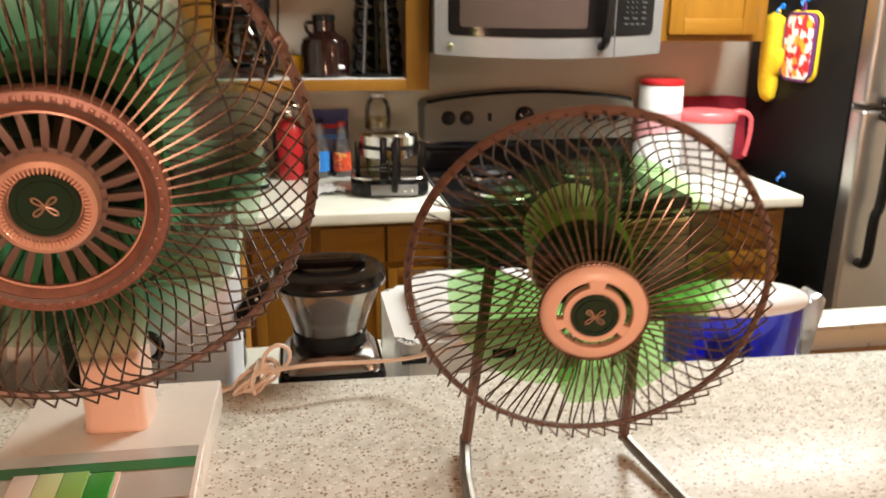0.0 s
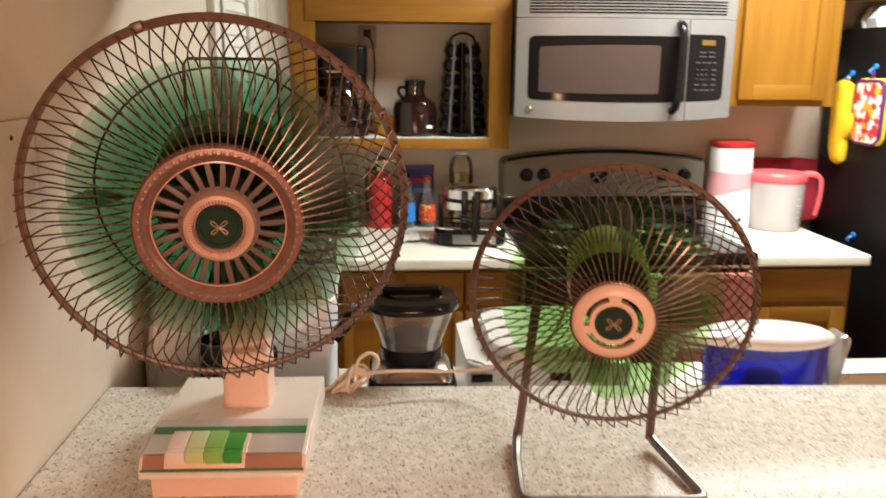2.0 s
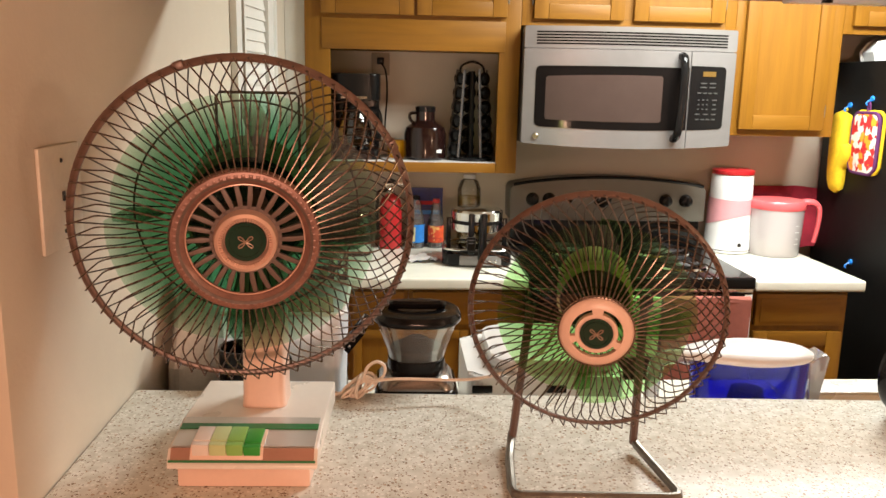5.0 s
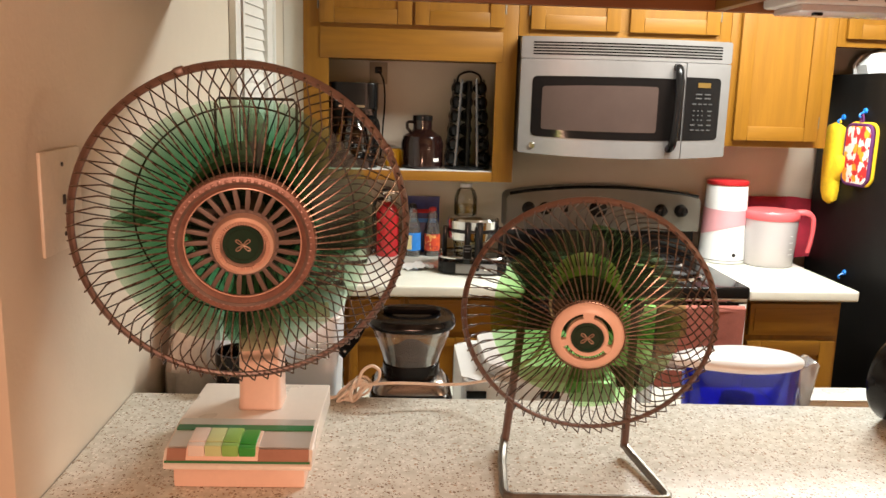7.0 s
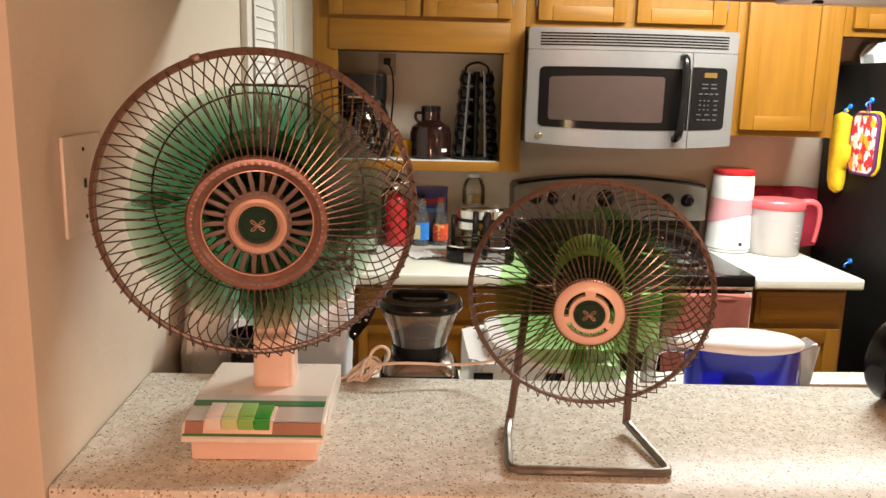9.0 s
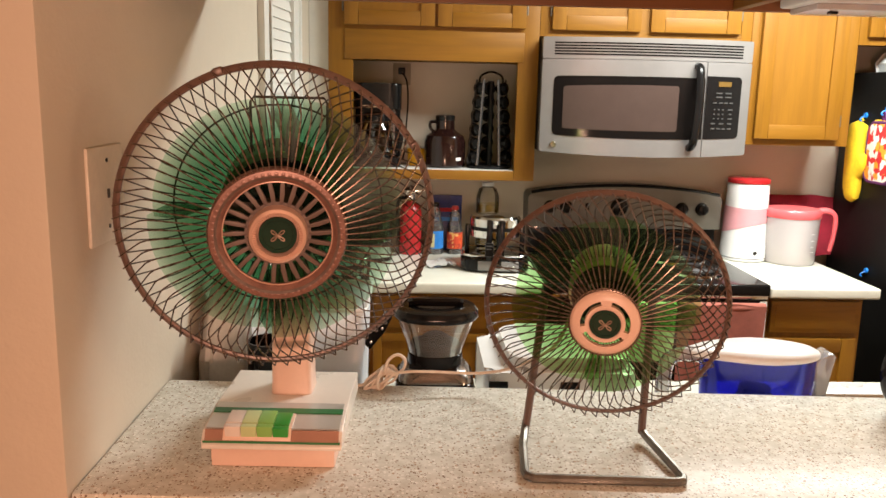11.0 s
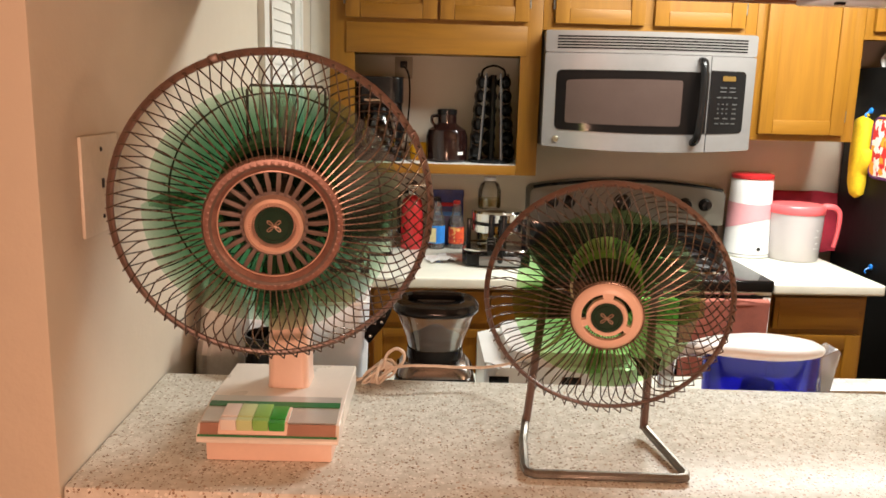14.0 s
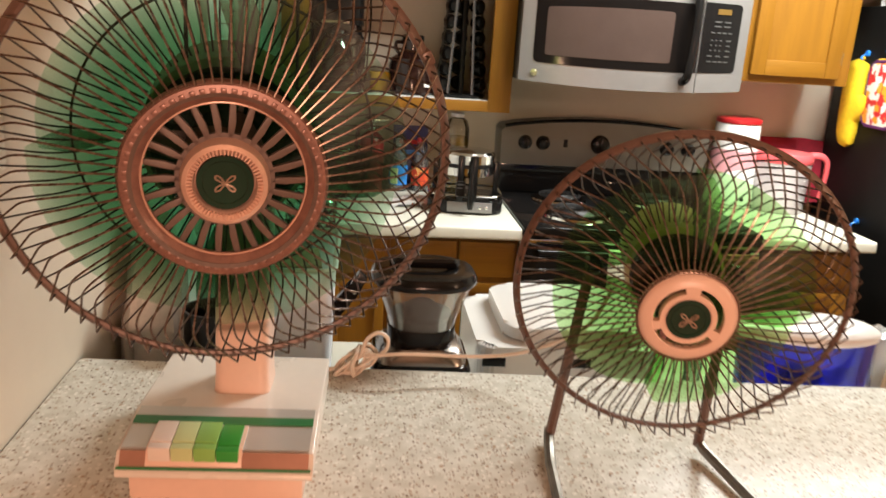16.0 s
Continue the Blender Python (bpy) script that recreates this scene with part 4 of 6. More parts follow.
# ---- fans ----
def add_fan_head(fan, m, R, depth, rear, r_hub, r_blade, pairs, wire, blade_mat, n_blades, motor):
    """Guard, blades and motor of a desk fan; the head looks along its own +z, its ring lies at z = 0."""
    ring = part("guard_ring", tube(circle(R, 96), R * 0.018, 8, True, 1.6), RING, fan, "brown ring that joins both guards", m)
    step = 2 * math.pi / pairs

    def wire_mesh(front):
        """One wire: radial over the face, bent at the shoulder, then slanting to the ring."""
        s = 1 if front else -1
        d = depth if front else rear
        corners = [(r_hub * 0.96, d, 0.0), (0.56 * R, d * 0.97, 0.0), (0.715 * R, d * 0.90, 0.0), (0.750 * R, d * 0.865, 0.035), (0.780 * R, d * 0.81, 0.115), (0.808 * R, d * 0.74, 0.235), (0.835 * R, d * 0.665, 0.39)]
        corners += [(R * 1.008, s * 0.014, LEAN)] if front else [(R * 0.99, d * 0.06, LEAN * 0.92), (R * 1.008, s * 0.014, LEAN)]
        pts = []
        for k, (r, z, q) in enumerate(corners):
            a = s * (1.05 * q * step) + s * SWIRL * (r / R - 0.3)
            here = Vector((r * math.cos(a), r * math.sin(a), s * z))
            if pts and (here - pts[-1]).length > 0.02:
                pts += [pts[-1].lerp(here, 0.5), here] if k != 1 else [here]
            else:
                pts.append(here)
        return finish(tube(pts, wire, 5), 60)

    LEAN, SWIRL = 1.55, 0.10
    turn = (2 * (1.05 * LEAN * step + SWIRL * 0.708) / step) % 1.0
    # the rear guard gets the wire colour with shade put into it
    for name, front, material in (("front_guard", True, WIRE), ("rear_guard", False, WIRE_SHADED)):
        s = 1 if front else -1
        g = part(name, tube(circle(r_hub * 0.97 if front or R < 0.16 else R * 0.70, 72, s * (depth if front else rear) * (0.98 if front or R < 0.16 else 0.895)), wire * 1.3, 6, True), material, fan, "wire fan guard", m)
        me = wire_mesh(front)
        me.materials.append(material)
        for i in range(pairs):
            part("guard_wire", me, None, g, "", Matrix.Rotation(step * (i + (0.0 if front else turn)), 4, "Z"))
    # blades, wide and slightly twisted
    bm = bmesh.new()
    span = 2 * math.pi / n_blades * 1.16
    na, nr = 14, 9
    sides = ([], [])
    for j in range(nr + 1):
        v = j / nr
        r = r_hub * 0.42 + (r_blade - r_hub * 0.42) * v
        row = ([], [])
        for i in range(na + 1):
            u = i / na
            sweep = span * (0.72 + 0.28 * math.sin(min(1.0, v * 1.35) * math.pi / 2)) * (1 - 0.10 * max(0, v - 0.78) / 0.22 * (2 * u - 1) ** 2)
            a = (u - 0.5) * sweep + 0.25 * v
            edge = 1 - 0.02 * max(0.0, u - 0.5) ** 2 * 4 * v
            z = -0.004 + (0.5 - u) * 0.055 * (1 - 0.45 * v) + 0.008 * math.sin(math.pi * u)
            for side, dz in ((0, 0.0), (1, -0.0016)):
                row[side].append(bm.verts.new((edge * r * math.cos(a), edge * r * math.sin(a), z + dz)))
        sides[0].append(row[0])
        sides[1].append(row[1])
    top = sides[0]
    for j in range(nr):
        for i in range(na):
            bm.faces.new((top[j][i], top[j][i + 1], top[j + 1][i + 1], top[j + 1][i]))
    for row in sides[1]:
        for v in row:
            bm.verts.remove(v)
    me = finish(bm, 80)
    me.materials.append(blade_mat)
    for i in range(n_blades):
        part("blade", me, None, fan, "clear green plastic blade", m @ Matrix.Translation((0, 0, -0.002)) @ Matrix.Rotation(2 * math.pi * i / n_blades + 0.5, 4, "Z"))
    part("blade_hub", lathe([(0, 0.022), (r_hub * 0.30, 0.020), (r_hub * 0.42, 0.008), (r_hub * 0.44, -0.03), (0, -0.03)], 28), MOTOR_DARK, fan, "dark hub of the blades", m)
    mr, ml = motor
    housing = part("motor_housing", lathe([(0, -rear * 0.62), (mr * 0.8, -rear * 0.62), (mr, -rear * 0.75), (mr, -rear * 0.75 - ml * 0.72), (mr * 0.86, -rear * 0.75 - ml * 0.93), (mr * 0.5, -rear * 0.75 - ml), (0, -rear * 0.75 - ml)], 40), CREAM_HOUSING, fan, "cream motor housing", m)
    part("motor_face", lathe([(0, -rear * 0.52), (mr * 0.86, -rear * 0.54), (mr * 0.92, -rear * 0.619), (0, -rear * 0.619)], 36), MOTOR_DARK, housing, "dark motor face")
    return ring


def cross_emblem(parent, r, z):
    """A four-petalled emblem of thin raised loops on the green disc."""
    bm = bmesh.new()
    for q in range(4):
        a = math.pi / 4 + q * math.pi / 2 + (0.10 if q % 2 else -0.10)
        c, s = math.cos(a), math.sin(a)
        pts = []
        for k in range(14):
            t = k / 13
            u, w = r * 0.58 * math.sin(math.pi * t), 0.10 * r * math.sin(2 * math.pi * t)
            pts.append((u * c - w * s, u * s + w * c, z))
        add_tube(bm, pts, r * 0.045, 5)
    part("emblem", bm, EMBLEM, parent, "copper coloured cross emblem")


def aim(p, yaw, down):
    """A frame at p whose +z looks towards -y, turned by yaw towards +x and tilted down."""
    y, d = radians(yaw), radians(down)
    f = Vector((math.sin(y) * math.cos(d), -math.cos(y) * math.cos(d), -math.sin(d)))
    x = Vector((0, 0, 1)).cross(f).normalized()
    up = f.cross(x)
    m = Matrix((x, up, f)).transposed().to_4x4()
    m.translation = p
    return m


# the large fan
BASE1 = pose(-0.0945, 0.727, BAR_Z, 0, 0, -1.5)
fan1 = thing("desk_fan", BASE1, "large vintage desk fan, peach and copper, green blades", "fan", "fans on the bar")
W, WL = 0.0865, 0.0775
F1_YAW, F1_DOWN, F1_R, F1_D = 8.0, 8.5, 0.184, 0.060
hub1 = Vector((-0.076, 0.690, 1.371))
h1 = aim(hub1, F1_YAW, F1_DOWN)
head1 = BASE1.inverted() @ h1 @ Matrix.Translation((0, 0, -F1_D))
low = [(0.009, 0.0), (0.008, 0.0265), (0.20, 0.0265), (0.20, 0.0)]
b1 = part("base", prism(low, -WL, WL, "x", 0.004), PEACH, fan1, "peach lower base")
lid = [(0.0, 0.0270), (0.0, 0.0320), (0.003, 0.0345), (0.010, 0.0490), (0.075, 0.0575), (0.206, 0.0570), (0.210, 0.0530), (0.210, 0.0270)]
lid_ob = part("base_top", prism(lid, -W, W, "x", 0.0018), IVORY, fan1, "ivory upper base")


def on_slope(x0, x1, u0, u1, lift, thick, material, name, parent, facet, bevel=0.0):
    """A strip lying on one slope of the control panel; u runs up the slope."""
    p, q = facet
    d = Vector((0, q[0] - p[0], q[1] - p[1]))
    ang = math.degrees(math.atan2(d.z, d.y))
    bm = box(x0, x1, d.length * u0, d.length * u1, lift, lift + thick, bevel)
    return part(name, bm, material, parent, "", pose(0, p[0], p[1], ang, 0, 0))


steep, gentle = ((0.003, 0.0350), (0.010, 0.0495)), ((0.010, 0.0495), (0.075, 0.0580))
on_slope(-W + 0.004, W - 0.004, 0.02, 0.98, 0.0006, 0.0018, surface("rose panel strip", (0.46, 0.26, 0.20), 0.3, 0.5), "panel_strip", lid_ob, steep)
on_slope(-W + 0.004, W - 0.004, 0.01, 0.99, 0.0006, 0.0014, SILVER_PANEL, "control_panel", lid_ob, gentle)
on_slope(-W + 0.004, W - 0.004, 0.56, 0.74, 0.0022, 0.0010, GREEN_LINE, "green_stripe", lid_ob, gentle)
on_slope(-W + 0.002, W - 0.002, -0.06, 0.10, 0.0026, 0.0010, GREEN_LINE, "green_stripe", lid_ob, steep)
key_bed = on_slope(-0.060, 0.024, -0.03, 0.52, 0.0022, 0.0022, PEACH, "key_bed", lid_ob, gentle, 0.001)
on_slope(-0.060, 0.024, 0.14, 1.08, 0.0026, 0.0022, PEACH, "key_bed", lid_ob, steep, 0.001)
for i, mat_k in enumerate(KEY_COLOURS):
    x0 = -0.0572 + 0.0196 * i
    rise = 0.0055 if i < 3 else 0.003
    k_ = on_slope(x0, x0 + 0.0192, 0.0, 0.47, 0.0046, rise, mat_k, "speed_key", key_bed, ((0, 0), (0.065, 0)), 0.0012)
    part("key_front", box(x0, x0 + 0.0192, -0.009, -0.0003, -0.012, 0.0046 + rise - 0.0012, 0.0012), mat_k, k_)

neck = [[(x, y, z) for x, y in rounded(w, d, 0.010, 5, 0.005, cy + 0.008)] for z, w, d, cy in ((0.0572, 0.056, 0.058, 0.130), (0.075, 0.054, 0.054, 0.130), (0.16, 0.053, 0.052, 0.131), (0.25, 0.053, 0.052, 0.134), (0.30, 0.050, 0.050, 0.137))]
part("neck", loft(neck), PEACH, fan1, "peach plastic neck")
add_fan_head(fan1, head1, F1_R, F1_D * 0.92, 0.068, 0.079, 0.149, 76, 0.00092, BLADE_TEAL, 4, (0.074, 0.11))
# centre of the guard: rose ring, ribs, cup and green disc
c1 = part("guard_centre", lathe([(0.0785, -0.010), (0.0785, -0.003), (0.0760, 0.001), (0.0695, 0.0015), (0.0635, -0.003), (0.0610, -0.007), (0.0610, -0.010)], 64, closed=True), COPPER, fan1, "rose copper ring in the guard's centre", head1 @ Matrix.Translation((0, 0, F1_D - 0.004)))
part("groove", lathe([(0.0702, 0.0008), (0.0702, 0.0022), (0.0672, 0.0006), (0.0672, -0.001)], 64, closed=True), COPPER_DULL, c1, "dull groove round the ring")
part("lip", tube(circle(0.0615, 72, -0.0058), 0.0009, 6, True), COPPER_BRIGHT, c1, "bright inner lip")
stud = finish(box(-0.0018, 0.0018, -0.0021, 0.0021, 0.0, 0.0016, 0.0005))
stud.materials.append(COPPER)
for i in range(60):
    part("stud", stud, None, c1, "", Matrix.Rotation(2 * math.pi * i / 60, 4, "Z") @ Matrix.Translation((0.0718, 0, 0.0008)))
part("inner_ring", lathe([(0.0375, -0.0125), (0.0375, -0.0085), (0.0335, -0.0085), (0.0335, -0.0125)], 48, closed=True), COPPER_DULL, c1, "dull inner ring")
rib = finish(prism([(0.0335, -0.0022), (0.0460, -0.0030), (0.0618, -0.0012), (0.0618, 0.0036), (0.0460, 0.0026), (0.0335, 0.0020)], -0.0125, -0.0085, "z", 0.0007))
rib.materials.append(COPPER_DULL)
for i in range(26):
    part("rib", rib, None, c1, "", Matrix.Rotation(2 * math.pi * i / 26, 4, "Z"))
cup = part("cup", lathe([(0.0340, -0.014), (0.0340, -0.004), (0.0318, 0.003), (0.0285, 0.0048), (0.0242, 0.001), (0.0225, -0.006), (0.0, -0.006)], 48), COPPER_BRIGHT, c1, "bright copper cup")
ridge = finish(box(0.0240, 0.0285, -0.0006, 0.0006, 0.0, 0.0048))
ridge.materials.append(COPPER_BRIGHT)
for i in range(60):
    part("ridge", ridge, None, cup, "", Matrix.Rotation(2 * math.pi * i / 60, 4, "Z"))
disc1 = part("medallion", lathe([(0, -0.001), (0.0165, -0.001), (0.0168, -0.0002), (0.0176, -0.0002), (0.0178, -0.001), (0.0212, -0.001), (0.0218, -0.003), (0.0218, -0.005), (0, -0.005)], 48), GREEN_DISC, c1, "dark green medallion")
cross_emblem(c1, 0.0160, 0.0)
# carrying handle of the rear guard and joint clips on the ring
part("carry_handle", tube([(-0.034, 0.02, -0.07), (-0.034, 0.128, -0.085), (-0.030, 0.134, -0.085), (0.056, 0.134, -0.085), (0.060, 0.128, -0.085), (0.060, 0.02, -0.07)], 0.0018, 6), MOTOR_DARK, fan1, "dark wire handle behind the blades", head1)
for a in (110, 30):
    part("ring_clip", box(F1_R - 0.003, F1_R + 0.0058, -0.006, 0.006, -0.006, 0.007, 0.002), RING, fan1, "small clip", head1 @ Matrix.Rotation(radians(a), 4, "Z"))

# the small fan on its bent steel stand
F2_YAW, F2_DOWN, F2_R, F2_D = -12.0, 9.5, 0.1445, 0.051
hub2 = Vector((0.300, 0.684, 1.275))
BASE2 = pose(0.317, 0.78, BAR_Z, 0, 0, -4)
fan2 = thing("desk_fan", BASE2, "small vintage desk fan on a bent steel stand", "fan", "fans on the bar")
head2 = BASE2.inverted() @ aim(hub2, F2_YAW, F2_DOWN) @ Matrix.Translation((0, 0, -F2_D))
add_fan_head(fan2, head2, F2_R, F2_D * 0.92, 0.055, 0.043, 0.112, 66, 0.00082, BLADE_GREEN, 4, (0.045, 0.085))
c2 = part("guard_centre", lathe([(0.0288, -0.006), (0.0288, 0.0008), (0.0294, 0.0014), (0.0365, 0.0005), (0.0405, -0.003), (0.0418, -0.008), (0.0400, -0.008), (0.0380, -0.004), (0.0310, -0.0045)], 64, closed=True), PEACH, fan2, "peach cap in the guard's centre", head2 @ Matrix.Translation((0, 0, F2_D - 0.002)))
part("cap_core", lathe([(0, 0.0), (0.0185, 0.0), (0.0192, 0.001), (0.0228, 0.0012), (0.0234, 0.0006), (0.0234, -0.006), (0, -0.006)], 56), PEACH, c2)
for a, half in ((90, 13), (198, 9), (330, 9)):
    bm = bmesh.new()
    rows = []
    for k in range(7):
        t = radians(a - half + 2 * half * k / 6)
        rows.append([bm.verts.new((r * math.cos(t), r * math.sin(t), z)) for r, z in ((0.0230, 0.0010), (0.0292, 0.0010), (0.0292, -0.0055), (0.0230, -0.0055))])
    for p, q in zip(rows, rows[1:]):
        for k in range(4):
            bm.faces.new((p[k], q[k], q[(k + 1) % 4], p[(k + 1) % 4]))
    bm.faces.new(rows[0])
    bm.faces.new(list(reversed(rows[-1])))
    part("bridge", bm, PEACH, c2)
for k in range(7):
    part("slot_bar", tube([(0.0225, 0, -0.004), (0.0298, 0, -0.004)], 0.0007, 5), WIRE, c2, "thin wire across the slot", Matrix.Rotation(radians(228 + 14 * k), 4, "Z"))
part("medallion", lathe([(0, 0.0022), (0.0135, 0.0022), (0.0138, 0.003), (0.0146, 0.003), (0.0148, 0.0022), (0.0176, 0.0022), (0.0182, 0.0012), (0, 0.0012)], 44), GREEN_DISC, c2, "dark green medallion")
cross_emblem(c2, 0.0150, 0.0032)
inv2 = BASE2.inverted()


def local2(*pts):
    return [inv2 @ Vector(p) for p in pts]


foot = [(0.238, 0.850, 1.086), (0.236, 0.842, 1.080), (0.2265, 0.79, 1.0775), (0.2190, 0.715, 1.0765), (0.2205, 0.7045, 1.0765), (0.229, 0.699, 1.0765), (0.401, 0.6905, 1.0765), (0.410, 0.693, 1.0765), (0.4130, 0.703, 1.0765), (0.397, 0.815, 1.082), (0.396, 0.828, 1.086)]
part("foot", tube(local2(*foot), 0.0056, 8, False, 1.0), STAND, fan2, "worn grey steel foot")
for top, bot in (((0.2495, 0.805, 1.285), (0.238, 0.846, 1.082)), ((0.384, 0.785, 1.285), (0.395, 0.825, 1.082))):
    a, b = Vector(top), Vector(bot)
    part("leg", tube(local2(b, b.lerp(a, 0.3), b.lerp(a, 0.7), a), 0.0055, 8), RING, fan2, "brown painted leg")
    part("pivot_knob", lathe([(0, 0.008), (0.008, 0.008), (0.010, 0.004), (0.010, -0.004), (0, -0.004)], 16), BLACK, fan2, "black pivot knob", inv2 @ Matrix.Translation(a) @ pose(0, 0, 0, 0, 90, 0))


# ---- things on the far worktop ----
def at(x, y, z, rz=0):
    return pose(x, y, z, 0, 0, rz)


tea = thing("iced_tea_maker", at(1.397, 2.93, DECK), "white iced tea maker with pink band and red lid", "appliance")
body = part("body", lathe([(0, 0.002), (0.086, 0.002), (0.0905, 0.008), (0.0895, 0.03), (0.0855, 0.11), (0.081, 0.22), (0.0785, 0.300), (0.075, 0.306), (0, 0.306)], 48), WHITE, tea)
band = bmesh.new()
rows = []
for j in range(5):
    row = []
    for i in range(64):
        a = 2 * math.pi * i / 64
        lo, hi = 0.128 + 0.026 * math.sin(a + 2.4), 0.215 + 0.004 * math.sin(a)
        z = lo + (hi - lo) * j / 4
        rr = 0.0908 - (0.0908 - 0.0785) * (z - 0.008) / 0.292 + 0.0006
        row.append(band.verts.new((rr * math.cos(a), rr * math.sin(a), z)))
    rows.append(row)
for a, b in zip(rows, rows[1:]):
    for i in range(64):
        band.faces.new((a[i], a[(i + 1) % 64], b[(i + 1) % 64], b[i]))
part("band", band, PINK, body, "pink wavy band")
part("lid", lathe([(0.0795, 0.3065), (0.081, 0.310), (0.080, 0.322), (0.070, 0.326), (0, 0.327)], 48), RED, tea, "red lid")
part("button", lathe([(0, 0.004), (0.007, 0.003), (0.008, 0)], 16), IRON, tea, "grey button", pose(0.012, -0.0885, 0.038, 90, 0, 0))
part("base_gap", lathe([(0.0912, 0.0135), (0.0912, 0.0155), (0.090, 0.0155), (0.090, 0.0135)], 48, closed=True), IRON, tea)

jug = thing("frosted_pitcher", at(1.560, 2.875, DECK), "frosted plastic pitcher with red lid and handle", "pitcher")
part("body", lathe([(0, 0.001), (0.090, 0.001), (0.094, 0.006), (0.099, 0.10), (0.102, 0.188), (0.100, 0.188), (0.097, 0.10), (0.092, 0.008), (0, 0.006)], 48), FROST, jug, "frosted clear body")
part("lid", lathe([(0.1035, 0.182), (0.105, 0.186), (0.105, 0.205), (0.098, 0.215), (0.05, 0.219), (0, 0.219)], 48), RED_CLEAR, jug, "bright red lid")
part("handle", tube(smooth_path([(0.092, -0.015, 0.207), (0.130, -0.02, 0.208), (0.156, -0.022, 0.190), (0.162, -0.022, 0.150), (0.158, -0.022, 0.095), (0.150, -0.02, 0.050)], 6), [0.013] * 10 + [0.012] * 10 + [0.011] * 11, 10, False, 0.8), RED_CLEAR, jug, "red curved handle")
for i, (w, z) in enumerate(((0.02, 0.055), (0.016, 0.075), (0.02, 0.10), (0.014, 0.125))):
    part("mark", box(-w / 2, w / 2, -0.0012, 0, -0.001, 0.001), WHITE, jug, "", pose(0.045, -0.0875 - 0.01 * z, z, 0, 0, 27))

cl = thing("red_cloth", at(1.675, 3.045, DECK + 0.245), "crimson cloth propped behind the pitcher", "cloth")
bm = cloth(0.28, 0.242, 1.5, 0.010, 26, 16, 0.006, 3)
for v in bm.verts:
    v.co.x += 0.16 * (-v.co.z / 0.242) ** 2 * (0.5 + v.co.x / 0.28)
    v.co.y -= 0.05 * (-v.co.z / 0.242)
part("drape", bm, CRIMSON, cl)
part("fold", box(-0.14, 0.02, -0.010, 0.010, -0.035, 0.003, 0.008, 3), CRIMSON, cl)

wf = thing("waffle_maker", at(0.372, 2.69, DECK, -4), "chrome flip waffle maker on a black base", "waffle maker")
part("base", prism(rounded(0.245, 0.20, 0.045), 0.004, 0.046, "z", 0.006), BLACK, wf, "black base tray")
part("tray_rim", tube([(x, y, 0.060) for x, y in rounded(0.235, 0.19, 0.045)], 0.004, 6, True), CHROME, wf, "chrome tray rim")
fp = part("front_plate", box(-0.06, 0.085, -0.110, -0.1005, 0.008, 0.042, 0.003), STEEL, wf, "steel front plate")
for x in (0.045, 0.066):
    part("rivet", lathe([(0, 0.003), (0.005, 0.002), (0.006, 0)], 12), CHROME, fp, "", pose(x, -0.1102, 0.025, 90, 0, 0))
part("lower_plate", lathe([(0, 0.115), (0.080, 0.115), (0.090, 0.120), (0.092, 0.145), (0, 0.145)], 44), CHROME, wf, "chrome lower plate")
part("gasket", lathe([(0.0895, 0.1455), (0.091, 0.147), (0.091, 0.156), (0.0895, 0.158)], 44), BLACK, wf)
part("upper_plate", lathe([(0.092, 0.1585), (0.092, 0.186), (0.085, 0.194), (0.04, 0.198), (0, 0.199)], 44), CHROME, wf, "chrome domed upper plate")
for x in (-0.10, 0.10):
    part("support", box(x - 0.008, x + 0.008, -0.01, 0.01, 0.046, 0.16, 0.003), BLACK, wf)
for x in (-0.022, 0.022):
    part("yoke", box(x - 0.010, x + 0.010, -0.122, -0.092, 0.045, 0.190, 0.005), BLACK, wf, "black yoke arm")
part("handle", tube([(0.010, -0.118, 0.165), (0.012, -0.133, 0.12), (0.012, -0.140, 0.04), (0.012, -0.139, 0.026)], [0.005, 0.009, 0.011, 0.008], 10), BLACK, wf, "black hanging handle")
part("stem", tube([(0.010, -0.120, 0.150), (0.010, -0.127, 0.120)], 0.006, 8), CHROME, wf)
card = part("warning_label", box(-0.036, -0.006, -0.1252, -0.1225, 0.062, 0.112), BLACK, wf, "black label with pale border")
for x0, x1, z0, z1 in ((-0.036, -0.006, 0.1105, 0.112), (-0.036, -0.006, 0.062, 0.0635), (-0.036, -0.0345, 0.0636, 0.1104), (-0.0075, -0.006, 0.0636, 0.1104), (-0.031, -0.011, 0.098, 0.103), (-0.031, -0.013, 0.088, 0.0915)):
    part("label_bar", box(x0, x1, -0.1262, -0.1253, z0, z1), MARK, card)

jar = thing("glass_jar", at(0.370, 3.00, DECK), "tall clear glass jar half full of yellow oil", "jar")
part("glass", lathe([(0, 0.001), (0.043, 0.001), (0.046, 0.008), (0.046, 0.225), (0.035, 0.255), (0.022, 0.263), (0.022, 0.272)], 32), GLASS, jar)
part("oil", lathe([(0, 0.004), (0.0435, 0.006), (0.0435, 0.195), (0, 0.195)], 32), OIL, jar, "yellow oil")
part("cap", lathe([(0.024, 0.266), (0.024, 0.279), (0, 0.280)], 24), WHITE, jar)


